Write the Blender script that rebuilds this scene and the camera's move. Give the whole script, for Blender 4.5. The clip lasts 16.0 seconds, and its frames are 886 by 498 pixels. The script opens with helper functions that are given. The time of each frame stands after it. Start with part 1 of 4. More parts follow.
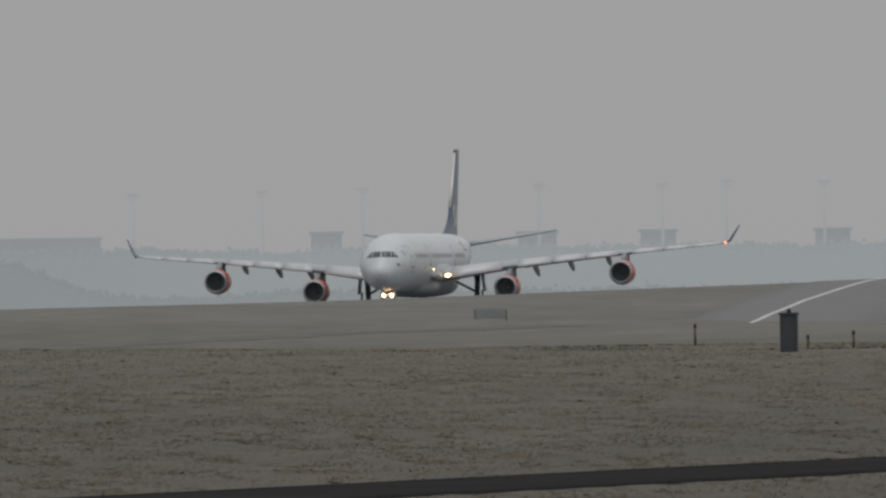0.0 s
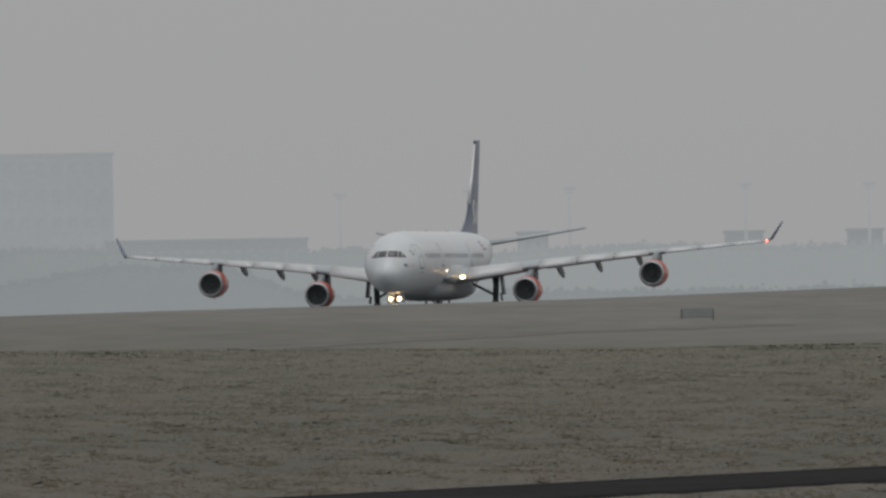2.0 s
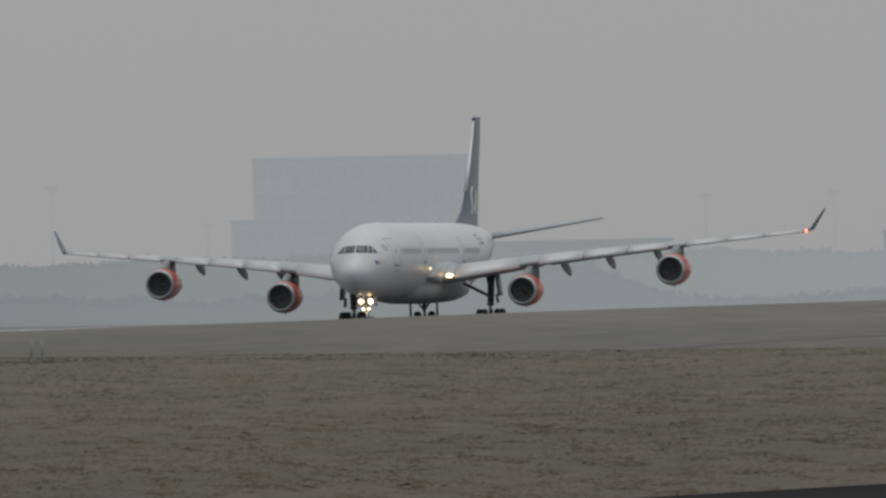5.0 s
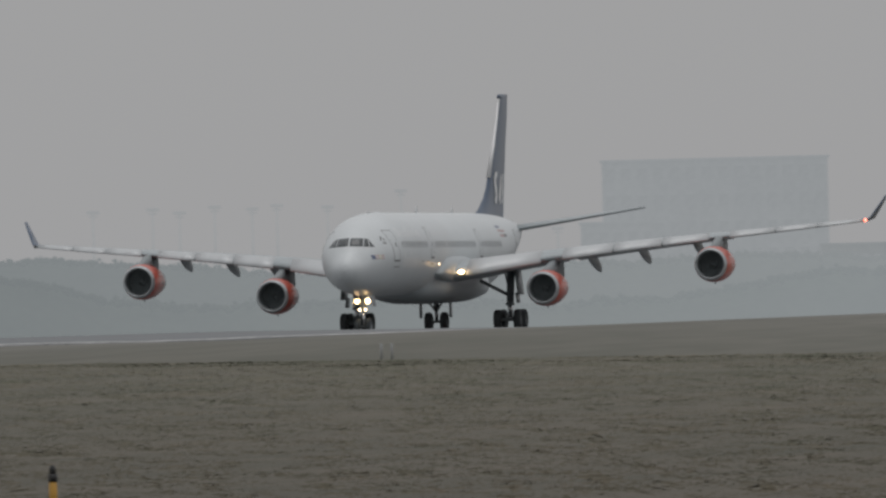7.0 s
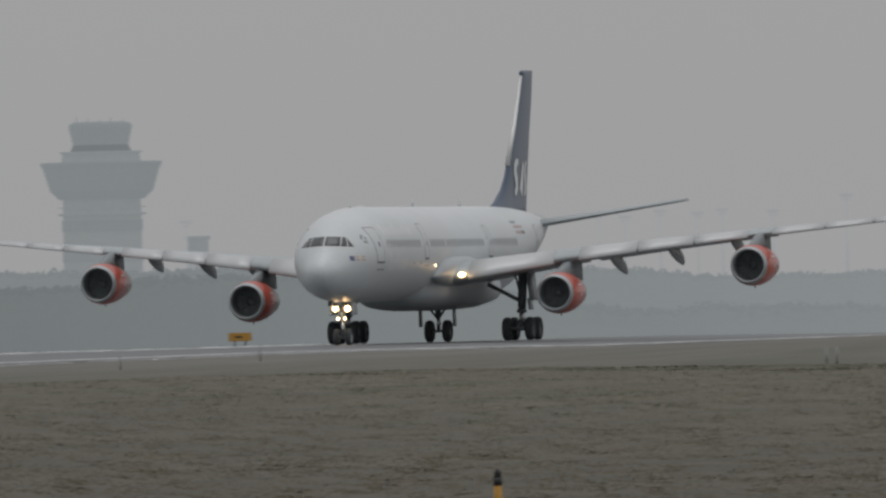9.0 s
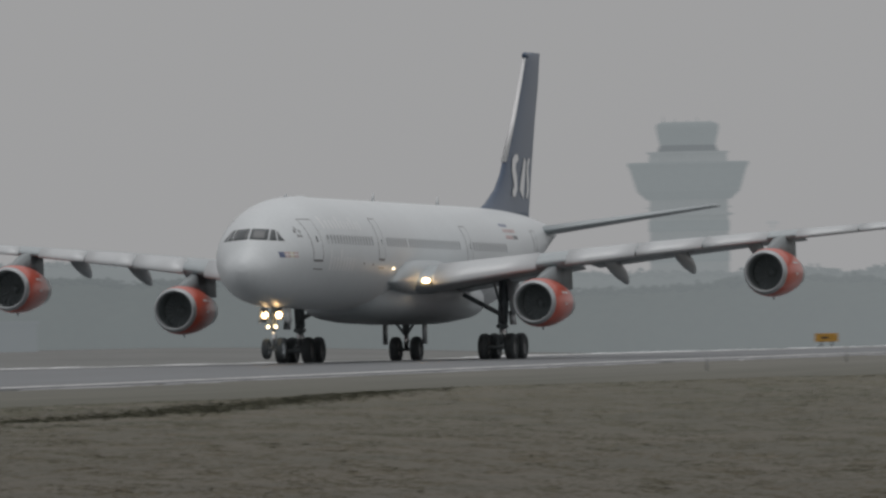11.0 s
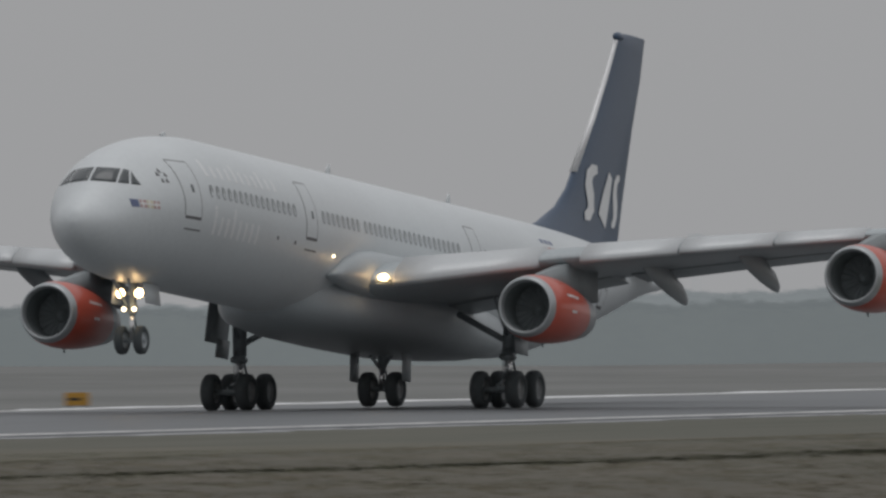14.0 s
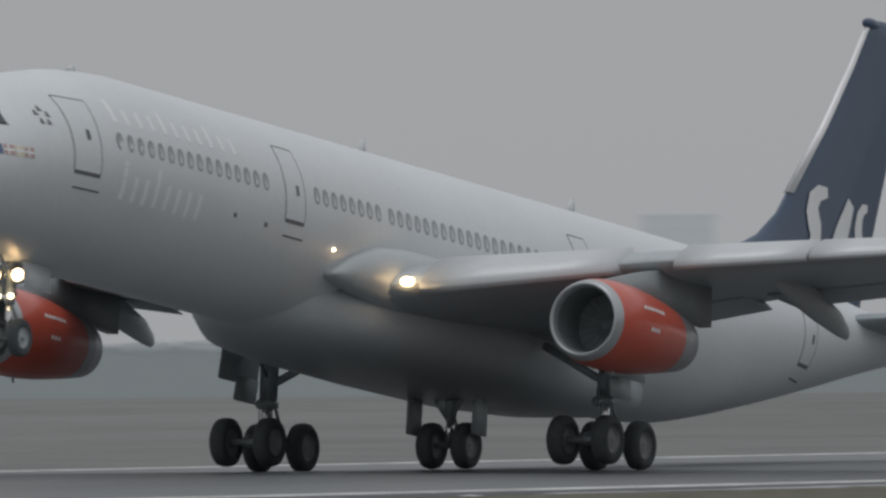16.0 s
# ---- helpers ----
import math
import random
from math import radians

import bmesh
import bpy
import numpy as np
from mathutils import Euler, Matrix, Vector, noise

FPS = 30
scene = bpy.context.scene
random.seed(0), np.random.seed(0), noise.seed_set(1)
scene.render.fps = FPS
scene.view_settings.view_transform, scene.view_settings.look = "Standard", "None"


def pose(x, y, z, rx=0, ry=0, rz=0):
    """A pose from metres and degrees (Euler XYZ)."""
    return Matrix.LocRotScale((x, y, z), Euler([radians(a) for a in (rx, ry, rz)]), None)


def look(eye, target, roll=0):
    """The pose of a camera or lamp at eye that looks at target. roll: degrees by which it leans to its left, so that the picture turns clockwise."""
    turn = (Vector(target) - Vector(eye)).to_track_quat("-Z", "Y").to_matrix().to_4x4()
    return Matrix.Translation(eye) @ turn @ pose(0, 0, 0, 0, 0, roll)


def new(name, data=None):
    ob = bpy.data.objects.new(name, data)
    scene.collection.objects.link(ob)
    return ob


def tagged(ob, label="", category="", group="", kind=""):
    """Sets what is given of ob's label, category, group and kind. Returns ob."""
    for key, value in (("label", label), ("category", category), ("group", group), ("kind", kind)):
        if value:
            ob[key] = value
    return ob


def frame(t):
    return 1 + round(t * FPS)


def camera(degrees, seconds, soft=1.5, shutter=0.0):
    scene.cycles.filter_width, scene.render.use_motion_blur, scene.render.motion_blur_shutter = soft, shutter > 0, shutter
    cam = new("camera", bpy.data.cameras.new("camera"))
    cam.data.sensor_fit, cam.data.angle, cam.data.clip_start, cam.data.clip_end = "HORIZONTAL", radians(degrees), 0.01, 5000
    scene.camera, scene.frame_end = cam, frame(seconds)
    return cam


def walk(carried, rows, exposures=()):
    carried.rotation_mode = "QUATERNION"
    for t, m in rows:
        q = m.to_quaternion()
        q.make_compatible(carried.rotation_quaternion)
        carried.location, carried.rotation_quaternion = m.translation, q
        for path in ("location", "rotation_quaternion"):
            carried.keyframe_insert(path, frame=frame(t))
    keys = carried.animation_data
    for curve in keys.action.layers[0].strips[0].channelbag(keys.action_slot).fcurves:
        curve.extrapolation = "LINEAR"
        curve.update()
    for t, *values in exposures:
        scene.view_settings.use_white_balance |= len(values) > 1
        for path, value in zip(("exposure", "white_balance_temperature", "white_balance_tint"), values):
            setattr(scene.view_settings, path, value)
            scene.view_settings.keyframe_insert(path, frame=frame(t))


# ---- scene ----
EYE = (0.0, 0.0, 3.04)
RUNWAY_Y = 208.9          # centre line of the runway, parallel to x

# bearing (degrees from +x towards +y), tilt and lean of the camera, second by second
PAN = (
    (0.0, 7.605, 0.0886, -0.888),
    (0.5, 7.766, 0.0897, -0.902),
    (1.0, 7.961, 0.0927, -0.924),
    (1.5, 8.160, 0.0964, -0.953),
    (2.0, 8.351, 0.0993, -0.986),
    (2.5, 8.547, 0.1038, -1.026),
    (3.0, 8.749, 0.1068, -1.072),
    (3.5, 8.959, 0.1129, -1.122),
    (4.0, 9.185, 0.1166, -1.175),
    (6.5, 10.571, 0.1534, -1.431),
    (7.0, 10.934, 0.1644, -1.448),
    (7.5, 11.309, 0.1769, -1.437),
    (8.0, 11.693, 0.1899, -1.407),
    (8.5, 12.098, 0.2021, -1.372),
    (9.0, 12.541, 0.2172, -1.335),
    (9.5, 12.997, 0.2296, -1.299),
    (12.0, 16.133, 0.2874, -1.063),
    (12.5, 17.001, 0.2999, -0.989),
    (13.0, 17.933, 0.3186, -0.889),
    (13.5, 18.983, 0.3359, -0.779),
    (14.0, 20.231, 0.3563, -0.680),
    (14.5, 21.725, 0.3828, -0.607),
    (15.0, 23.447, 0.4147, -0.563),
    (15.5, 25.378, 0.4505, -0.538),
    (16.0, 27.577, 0.4885, -0.520),
)

cam = camera(3.1986, 16.0, soft=2.6, shutter=0.4)


def aim(az, el, lean):
    a, e = radians(az), radians(el)
    way = Vector((math.cos(a) * math.cos(e), math.sin(a) * math.cos(e), math.sin(e)))
    return look(EYE, Vector(EYE) + 100 * way, lean)


walk(cam, [(t, aim(a, e, l)) for t, a, e, l in PAN],
     [(0.0, 0.01, 6470, 10.5), (9.0, -0.01, 6470, 10.5), (13.0, -0.06, 6430, 10.5), (14.5, -0.05, 6370, 10.5), (16.0, 0.04, 6300, 10)])

# seconds, distance along the runway, height of the ground, nose-up degrees, lean of the aircraft
ROLL = (
    (0.0, 1549.27, -1.175, -0.025, -0.50),
    (0.5, 1517.06, -1.157, 0.010, -0.49),
    (1.0, 1484.58, -1.151, 0.022, -0.48),
    (1.5, 1451.83, -1.141, 0.015, -0.47),
    (2.0, 1418.80, -1.081, 0.033, -0.46),
    (2.5, 1385.52, -1.012, 0.043, -0.44),
    (3.0, 1351.99, -0.944, 0.056, -0.43),
    (3.5, 1318.24, -0.862, 0.066, -0.42),
    (4.0, 1284.29, -0.725, 0.053, -0.41),
    (6.5, 1112.17, 0.294, 0.015, -0.36),
    (7.0, 1077.66, 0.509, 0.036, -0.34),
    (7.5, 1042.99, 0.739, 0.009, -0.33),
    (8.0, 1007.97, 0.925, -0.061, -0.32),
    (8.5, 972.50, 0.999, -0.102, -0.31),
    (9.0, 936.64, 1.058, -0.134, -0.30),
    (9.5, 900.44, 1.056, -0.082, -0.25),
    (12.0, 715.28, 0.967, 1.693, 0.00),
    (12.5, 677.60, 0.931, 2.201, 0.00),
    (13.0, 639.11, 0.960, 2.854, 0.00),
    (13.5, 599.50, 0.956, 3.742, 0.00),
    (14.0, 559.19, 0.917, 4.623, 0.00),
    (14.5, 518.79, 0.823, 5.391, 0.00),
    (15.0, 478.70, 0.785, 6.016, 0.00),
    (15.5, 438.95, 0.782, 6.661, 0.00),
    (16.0, 399.40, 0.756, 7.210, 0.00),
)

# ---- light: thick winter overcast ----
world = bpy.data.worlds.new("overcast")
scene.world = world
world.use_nodes = True
nt = world.node_tree
nt.nodes.clear()
out = nt.nodes.new("ShaderNodeOutputWorld")
bg = nt.nodes.new("ShaderNodeBackground")
bg.inputs["Strength"].default_value = 1.0
sky = nt.nodes.new("ShaderNodeTexSky")
sky.sky_type = "NISHITA"
sky.sun_disc = False
sky.sun_elevation, sky.sun_rotation = radians(35), radians(200)
dim = nt.nodes.new("ShaderNodeVectorMath")
dim.operation = "SCALE"
dim.inputs["Scale"].default_value = 0.05
co = nt.nodes.new("ShaderNodeTexCoord")
sep = nt.nodes.new("ShaderNodeSeparateXYZ")
ramp = nt.nodes.new("ShaderNodeValToRGB")
els = ramp.color_ramp.elements
els[0].position, els[0].color = 0.0, (0.352, 0.352, 0.355, 1)
els[1].position, els[1].color = 1.0, (0.66, 0.66, 0.665, 1)
mid = els.new(0.03)
mid.color = (0.36, 0.36, 0.362, 1)
mix = nt.nodes.new("ShaderNodeMixRGB")
mix.inputs["Fac"].default_value = 0.96
nt.links.new(co.outputs["Generated"], sep.inputs[0])
nt.links.new(sep.outputs["Z"], ramp.inputs["Fac"])
nt.links.new(sky.outputs[0], dim.inputs[0])
nt.links.new(dim.outputs[0], mix.inputs["Color1"])
nt.links.new(ramp.outputs[0], mix.inputs["Color2"])
nt.links.new(mix.outputs[0], bg.inputs["Color"])
nt.links.new(bg.outputs[0], out.inputs[0])

sun_data = bpy.data.lights.new("sun", "SUN")
sun_data.energy, sun_data.angle, sun_data.color = 0.55, radians(40), (1, 0.98, 0.95)
sun = new("sun", sun_data)
sun.matrix_world = look((250, 120, 900), (250, 200, 0))


# ---- materials ----
def mat(name, col, rough=0.6, metal=0.0, vary=0.12, scale=3.0, fine=40.0, bump=0.0, coat=0.0, stretch=None, emit=0.0, wear=None, per=0.0):
    """Painted, metal or mineral surface with two scales of variation, in metres."""
    m = bpy.data.materials.new(name)
    m.use_nodes = True
    n, l = m.node_tree.nodes, m.node_tree.links
    b = n["Principled BSDF"]
    b.inputs["Roughness"].default_value = rough
    b.inputs["Metallic"].default_value = metal
    b.inputs["Coat Weight"].default_value = coat
    tc = n.new("ShaderNodeTexCoord")
    mp = n.new("ShaderNodeMapping")
    if stretch:
        mp.inputs["Scale"].default_value = stretch
    l.new(tc.outputs["Object"], mp.inputs[0])
    big, small = n.new("ShaderNodeTexNoise"), n.new("ShaderNodeTexNoise")
    big.inputs["Scale"].default_value, small.inputs["Scale"].default_value = scale, fine
    big.inputs["Detail"].default_value = 4
    l.new(mp.outputs[0], big.inputs["Vector"])
    l.new(mp.outputs[0], small.inputs["Vector"])
    add = n.new("ShaderNodeMath")
    add.operation = "ADD"
    l.new(big.outputs[0], add.inputs[0])
    l.new(small.outputs[0], add.inputs[1])
    rr = n.new("ShaderNodeMapRange")
    rr.inputs["From Min"].default_value, rr.inputs["From Max"].default_value = 0.6, 1.4
    l.new(add.outputs[0], rr.inputs["Value"])
    mx = n.new("ShaderNodeMixRGB")
    lo = [c * (1 - vary) for c in col] if wear is None else wear
    mx.inputs["Color1"].default_value = (*lo, 1)
    mx.inputs["Color2"].default_value = (*[min(1, c * (1 + vary)) for c in col], 1)
    l.new(rr.outputs[0], mx.inputs["Fac"])
    last = mx.outputs[0]
    if per:
        oi = n.new("ShaderNodeObjectInfo")
        hs = n.new("ShaderNodeHueSaturation")
        pr = n.new("ShaderNodeMapRange")
        pr.inputs["To Min"].default_value, pr.inputs["To Max"].default_value = 1 - per, 1 + per
        l.new(oi.outputs["Random"], pr.inputs["Value"])
        l.new(pr.outputs[0], hs.inputs["Value"])
        l.new(last, hs.inputs["Color"])
        last = hs.outputs[0]
    l.new(last, b.inputs["Base Color"])
    if bump:
        bp = n.new("ShaderNodeBump")
        bp.inputs["Strength"].default_value = bump
        bp.inputs["Distance"].default_value = 0.02
        l.new(add.outputs[0], bp.inputs["Height"])
        l.new(bp.outputs[0], b.inputs["Normal"])
    if emit:
        b.inputs["Emission Color"].default_value = (*col, 1)
        b.inputs["Emission Strength"].default_value = emit
    return m


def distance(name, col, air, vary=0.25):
    """The far backdrop, kilometres off: its own colour, with haze painted in as constant emission."""
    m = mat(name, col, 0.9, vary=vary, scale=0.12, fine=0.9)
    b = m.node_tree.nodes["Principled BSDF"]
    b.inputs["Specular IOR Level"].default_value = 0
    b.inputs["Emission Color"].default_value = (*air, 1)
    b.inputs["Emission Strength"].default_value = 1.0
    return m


def lampmat(name, col, power):
    m = bpy.data.materials.new(name)
    m.use_nodes = True
    b = m.node_tree.nodes["Principled BSDF"]
    b.inputs["Base Color"].default_value = (0.9, 0.9, 0.85, 1)
    b.inputs["Emission Color"].default_value = (*col, 1)
    b.inputs["Emission Strength"].default_value = power
    return m


WHITE = mat("aircraft_white_paint", (0.65, 0.68, 0.692), 0.42, vary=0.05, scale=0.35, fine=6, coat=0.05)
FAIR = mat("fairing_grey_paint", (0.43, 0.465, 0.48), 0.38, vary=0.07, scale=0.5, fine=7)
WINGGREY = mat("wing_grey_paint", (0.4, 0.44, 0.455), 0.4, vary=0.1, scale=0.5, fine=7)
PYLON = mat("pylon_grey_paint", (0.25, 0.275, 0.285), 0.45, vary=0.12, scale=1, fine=8)
SLAT = mat("slat_bare_metal", (0.56, 0.58, 0.59), 0.38, 0.15, vary=0.06, scale=0.6, fine=9)
NAVY = mat("navy_blue_paint", (0.05, 0.084, 0.142), 0.32, vary=0.1, scale=0.4, fine=6, coat=0.2)
RED = mat("red_orange_cowl_paint", (0.54, 0.1, 0.062), 0.33, vary=0.08, scale=0.8, fine=9, coat=0.25)
LIPMETAL = mat("polished_inlet_metal", (0.45, 0.47, 0.48), 0.35, 0.5, vary=0.05, scale=2, fine=20)
NOZZLE = mat("nozzle_metal", (0.4, 0.41, 0.42), 0.35, 0.6, vary=0.12, scale=2, fine=25)
DARK = mat("dark_inlet_liner", (0.175, 0.195, 0.2), 0.7, vary=0.2)
FANM = mat("fan_titanium", (0.2, 0.222, 0.228), 0.7, 0.0, vary=0.15)
GLASS = mat("dark_window_glass", (0.085, 0.095, 0.1), 0.12, vary=0.1)
WINDOWRIM = mat("window_rim_paint", (0.3, 0.32, 0.33), 0.5, vary=0.1)
PORT = mat("cabin_pane", (0.48, 0.5, 0.51), 0.25, vary=0.15)
RUBBER = mat("tyre_rubber", (0.085, 0.096, 0.1), 0.8, vary=0.25, scale=4, fine=30, bump=0.2)
RIM = mat("wheel_hub_metal", (0.3, 0.31, 0.31), 0.5, 0.2, vary=0.2, scale=6)
STRUT = mat("gear_grey_paint", (0.31, 0.345, 0.36), 0.45, 0.2, vary=0.25, scale=3)
CHROME = mat("oleo_chrome", (0.7, 0.7, 0.7), 0.15, 0.9, vary=0.05)
LINE = mat("seam_dark_line", (0.14, 0.14, 0.145), 0.6, vary=0.2)
SILVER = mat("pale_silver_lettering", (0.86, 0.86, 0.86), 0.3, 0.1, vary=0.05)
TITLE = mat("pale_title_paint", (0.8, 0.81, 0.815), 0.42, vary=0.03)
PLAINWHITE = mat("white_marking", (0.8, 0.8, 0.8), 0.4, vary=0.04)
LAMP = lampmat("landing_light_lens", (1.0, 0.64, 0.3), 14)
LAMPS = lampmat("small_light_lens", (1.0, 0.76, 0.44), 7)
NAVRED = lampmat("red_wingtip_light", (1.0, 0.16, 0.08), 3)


# ---- mesh helpers ----
def part(name, bm, material, parent=None, label="", smooth=True):
    me = bpy.data.meshes.new(name)
    bm.normal_update()
    bm.to_mesh(me)
    bm.free()
    for m in material if isinstance(material, (list, tuple)) else (material,):
        me.materials.append(m)
    if smooth:
        for f in me.polygons:
            f.use_smooth = True
    ob = new(name, me)
    ob.parent = parent
    if label:
        ob["label"] = label
    return ob


def loft(rings, caps=True, closed=True, bm=None, mi=0):
    bm = bm or bmesh.new()
    vs = [[bm.verts.new(p) for p in r] for r in rings]
    n = len(rings[0])
    for a, b in zip(vs, vs[1:]):
        for i in range(n if closed else n - 1):
            j = (i + 1) % n
            bm.faces.new((a[i], a[j], b[j], b[i])).material_index = mi
    if caps and closed:
        bm.faces.new(vs[0][::-1]).material_index = mi
        bm.faces.new(vs[-1]).material_index = mi
    bmesh.ops.recalc_face_normals(bm, faces=bm.faces)
    return bm


def tube(p0, p1, r0, r1=None, n=12, bm=None, mi=0):
    p0, p1 = Vector(p0), Vector(p1)
    r1 = r0 if r1 is None else r1
    d = (p1 - p0).normalized()
    u = d.orthogonal().normalized()
    v = d.cross(u)
    rings = [[p + r * (math.cos(k * 2 * math.pi / n) * u + math.sin(k * 2 * math.pi / n) * v) for k in range(n)] for p, r in ((p0, r0), (p1, r1))]
    return loft(rings, bm=bm, mi=mi)


def box(c, s, rot=(0, 0, 0), bevel=0.0, bm=None, mi=0):
    own = bmesh.new()
    bmesh.ops.create_cube(own, size=1, matrix=pose(*c, *rot) @ Matrix.Diagonal((*s, 1)))
    if bevel:
        bmesh.ops.bevel(own, geom=own.edges[:], offset=bevel, segments=2, affect="EDGES")
    for f in own.faces:
        f.material_index = mi
    if bm is None:
        return own
    me = bpy.data.meshes.new("t")
    own.to_mesh(me)
    own.free()
    bm.from_mesh(me)
    bpy.data.meshes.remove(me)
    return bm


def lathe(profile, n=40, axis="x", c=(0, 0, 0), bm=None, mi=0, caps=False):
    rings = []
    for a, r in profile:
        ring = []
        for k in range(n):
            w = 2 * math.pi * k / n
            p = {"x": (a, r * math.cos(w), r * math.sin(w)), "y": (r * math.cos(w), a, r * math.sin(w)), "z": (r * math.cos(w), r * math.sin(w), a)}[axis]
            ring.append((p[0] + c[0], p[1] + c[1], p[2] + c[2]))
        rings.append(ring)
    return loft(rings, caps=caps, bm=bm, mi=mi)


# ---- the lie of the land ----
def ease(a, b, v):
    u = np.clip((v - a) / (b - a), 0, 1)
    return u * u * (3 - 2 * u)


def rise(x, y):
    """Lifts the land with distance past a bearing, shaped to fit the camera's view."""
    by_bearing = ease(13.2, 15.8, np.degrees(np.arctan2(y, np.maximum(x, 1.0))))
    by_runway = ease(110, 150, y) * ease(420, 270, y)
    return 0.00125 * np.hypot(x, y) * (by_bearing * (1 - by_runway) + ease(890, 738, x) * by_runway)


def runway_z(x, y=RUNWAY_Y):
    """Height of the runway, falling from its crown to both edges; fitted to the camera's view."""
    z = np.interp(x, [-1500, 0, 400, 720, 760, 800, 850, 900, 1010, 1110, 1290, 1420, 1560, 2400, 5000],
                  [0, 0, 0, 0.02, 0.1, 0.42, 0.86, 1.02, 0.96, 0.3, -0.7, -1.05, -1.15, -1.6, -3])
    return z + rise(x, y) - np.where(y < RUNWAY_Y, np.interp(x, [640, 720, 800, 900], [0.0095, 0.004, 0.005, 0.01]), 0.005) * np.minimum(np.abs(y - RUNWAY_Y), 26.0)


def land(x, y):
    """Height of the grass: the strip of the runway, a long berm before its far half, a mound near the camera."""
    z = runway_z(x, y) - 0.02
    up = rise(x, y)
    crest = np.interp(x, [0, 430, 540, 620, 668, 757, 899, 1142, 1500], [0.2, 0.2, 0.75, 1.15, 1.3, 1.47, 1.72, 2.16, 2.4])
    berm = np.exp(-((y - 118) / 26.0) ** 2) * ease(430, 640, x) * ease(3000, 1500, x)
    z = z * (1 - berm) + (crest + up) * berm
    low = ease(172, 100, y) * ease(330, 420, x) * (1 - berm)
    z = z * (1 - low) + (0.2 + up) * low
    mound = ease(338, 318, x) * ease(100, 70, y) * ease(-300, -80, y)
    brow_ = np.interp(np.degrees(np.arctan2(y, np.maximum(x, 1.0))), [7.5, 9.5, 12, 13.5, 14.5, 15.4], [0.03, 0.14, 0.28, 0.36, 0.24, 0.0])
    z = z * (1 - mound) + (1.5 + brow_ * ease(180, 300, x) + up) * mound
    verge = ease(338, 318, x) * ease(160, 90, y) * (1 - mound)
    z = z * (1 - verge) + (0.75 + up) * verge
    return z


GRASS = mat("dry_winter_grass", (0.126, 0.113, 0.086), 0.95, vary=0.2, scale=0.35, fine=2.2, bump=0.3, stretch=(0.14, 1, 1), wear=(0.082, 0.083, 0.06))
# grass beyond the runway: haze put into its paler, greyer colour
HAZEFIELD = mat("haze_paled_field_grass", (0.168, 0.17, 0.164), 0.95, vary=0.2, scale=0.015, fine=0.2, bump=0.3, wear=(0.116, 0.119, 0.113))
# verge and berm grass, pale colour standing in for haze
VERGE = mat("haze_paled_verge_grass", (0.155, 0.15, 0.132), 0.95, vary=0.2, scale=0.1, fine=0.6, stretch=(0.13, 1, 1), bump=0.3, wear=(0.108, 0.108, 0.09))
STRAW = mat("upright_straw_blades", (0.2, 0.181, 0.141), 0.95, vary=0.15, scale=0.4, fine=2.5, stretch=(0.14, 1, 1), wear=(0.116, 0.125, 0.093))
BLADES = mat("straw_and_green_blades", (0.19, 0.172, 0.137), 0.95, vary=0.15, scale=0.4, fine=2.5, stretch=(0.14, 1, 1), wear=(0.112, 0.121, 0.091))


def blend_along_x(m, near_col, near_wear, x0=500, x1=740):
    """Blends near colours into m's own along x: painted haze on the verge, browner turf nearby."""
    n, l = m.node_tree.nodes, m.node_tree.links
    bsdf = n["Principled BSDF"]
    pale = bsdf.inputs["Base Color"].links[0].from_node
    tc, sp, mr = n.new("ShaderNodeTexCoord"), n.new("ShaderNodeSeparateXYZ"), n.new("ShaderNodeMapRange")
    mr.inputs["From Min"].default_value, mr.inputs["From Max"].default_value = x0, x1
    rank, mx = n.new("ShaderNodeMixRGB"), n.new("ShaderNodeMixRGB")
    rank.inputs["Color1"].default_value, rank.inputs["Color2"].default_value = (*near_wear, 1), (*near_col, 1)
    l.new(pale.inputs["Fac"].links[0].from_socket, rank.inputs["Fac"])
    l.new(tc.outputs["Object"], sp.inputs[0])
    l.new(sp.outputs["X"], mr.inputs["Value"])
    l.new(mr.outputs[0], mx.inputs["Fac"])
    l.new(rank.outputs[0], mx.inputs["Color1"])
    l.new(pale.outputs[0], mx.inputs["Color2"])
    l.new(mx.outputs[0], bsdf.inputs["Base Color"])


def vary_islands(m, amount):
    """Each clump a little lighter or darker than the next."""
    n, l = m.node_tree.nodes, m.node_tree.links
    bsdf = n["Principled BSDF"]
    src = bsdf.inputs["Base Color"].links[0].from_socket
    geo, rng_, hsv = n.new("ShaderNodeNewGeometry"), n.new("ShaderNodeMapRange"), n.new("ShaderNodeHueSaturation")
    rng_.inputs["To Min"].default_value, rng_.inputs["To Max"].default_value = 1 - amount, 1 + amount
    l.new(geo.outputs["Random Per Island"], rng_.inputs["Value"])
    l.new(rng_.outputs[0], hsv.inputs["Value"])
    l.new(src, hsv.inputs["Color"])
    l.new(hsv.outputs[0], bsdf.inputs["Base Color"])


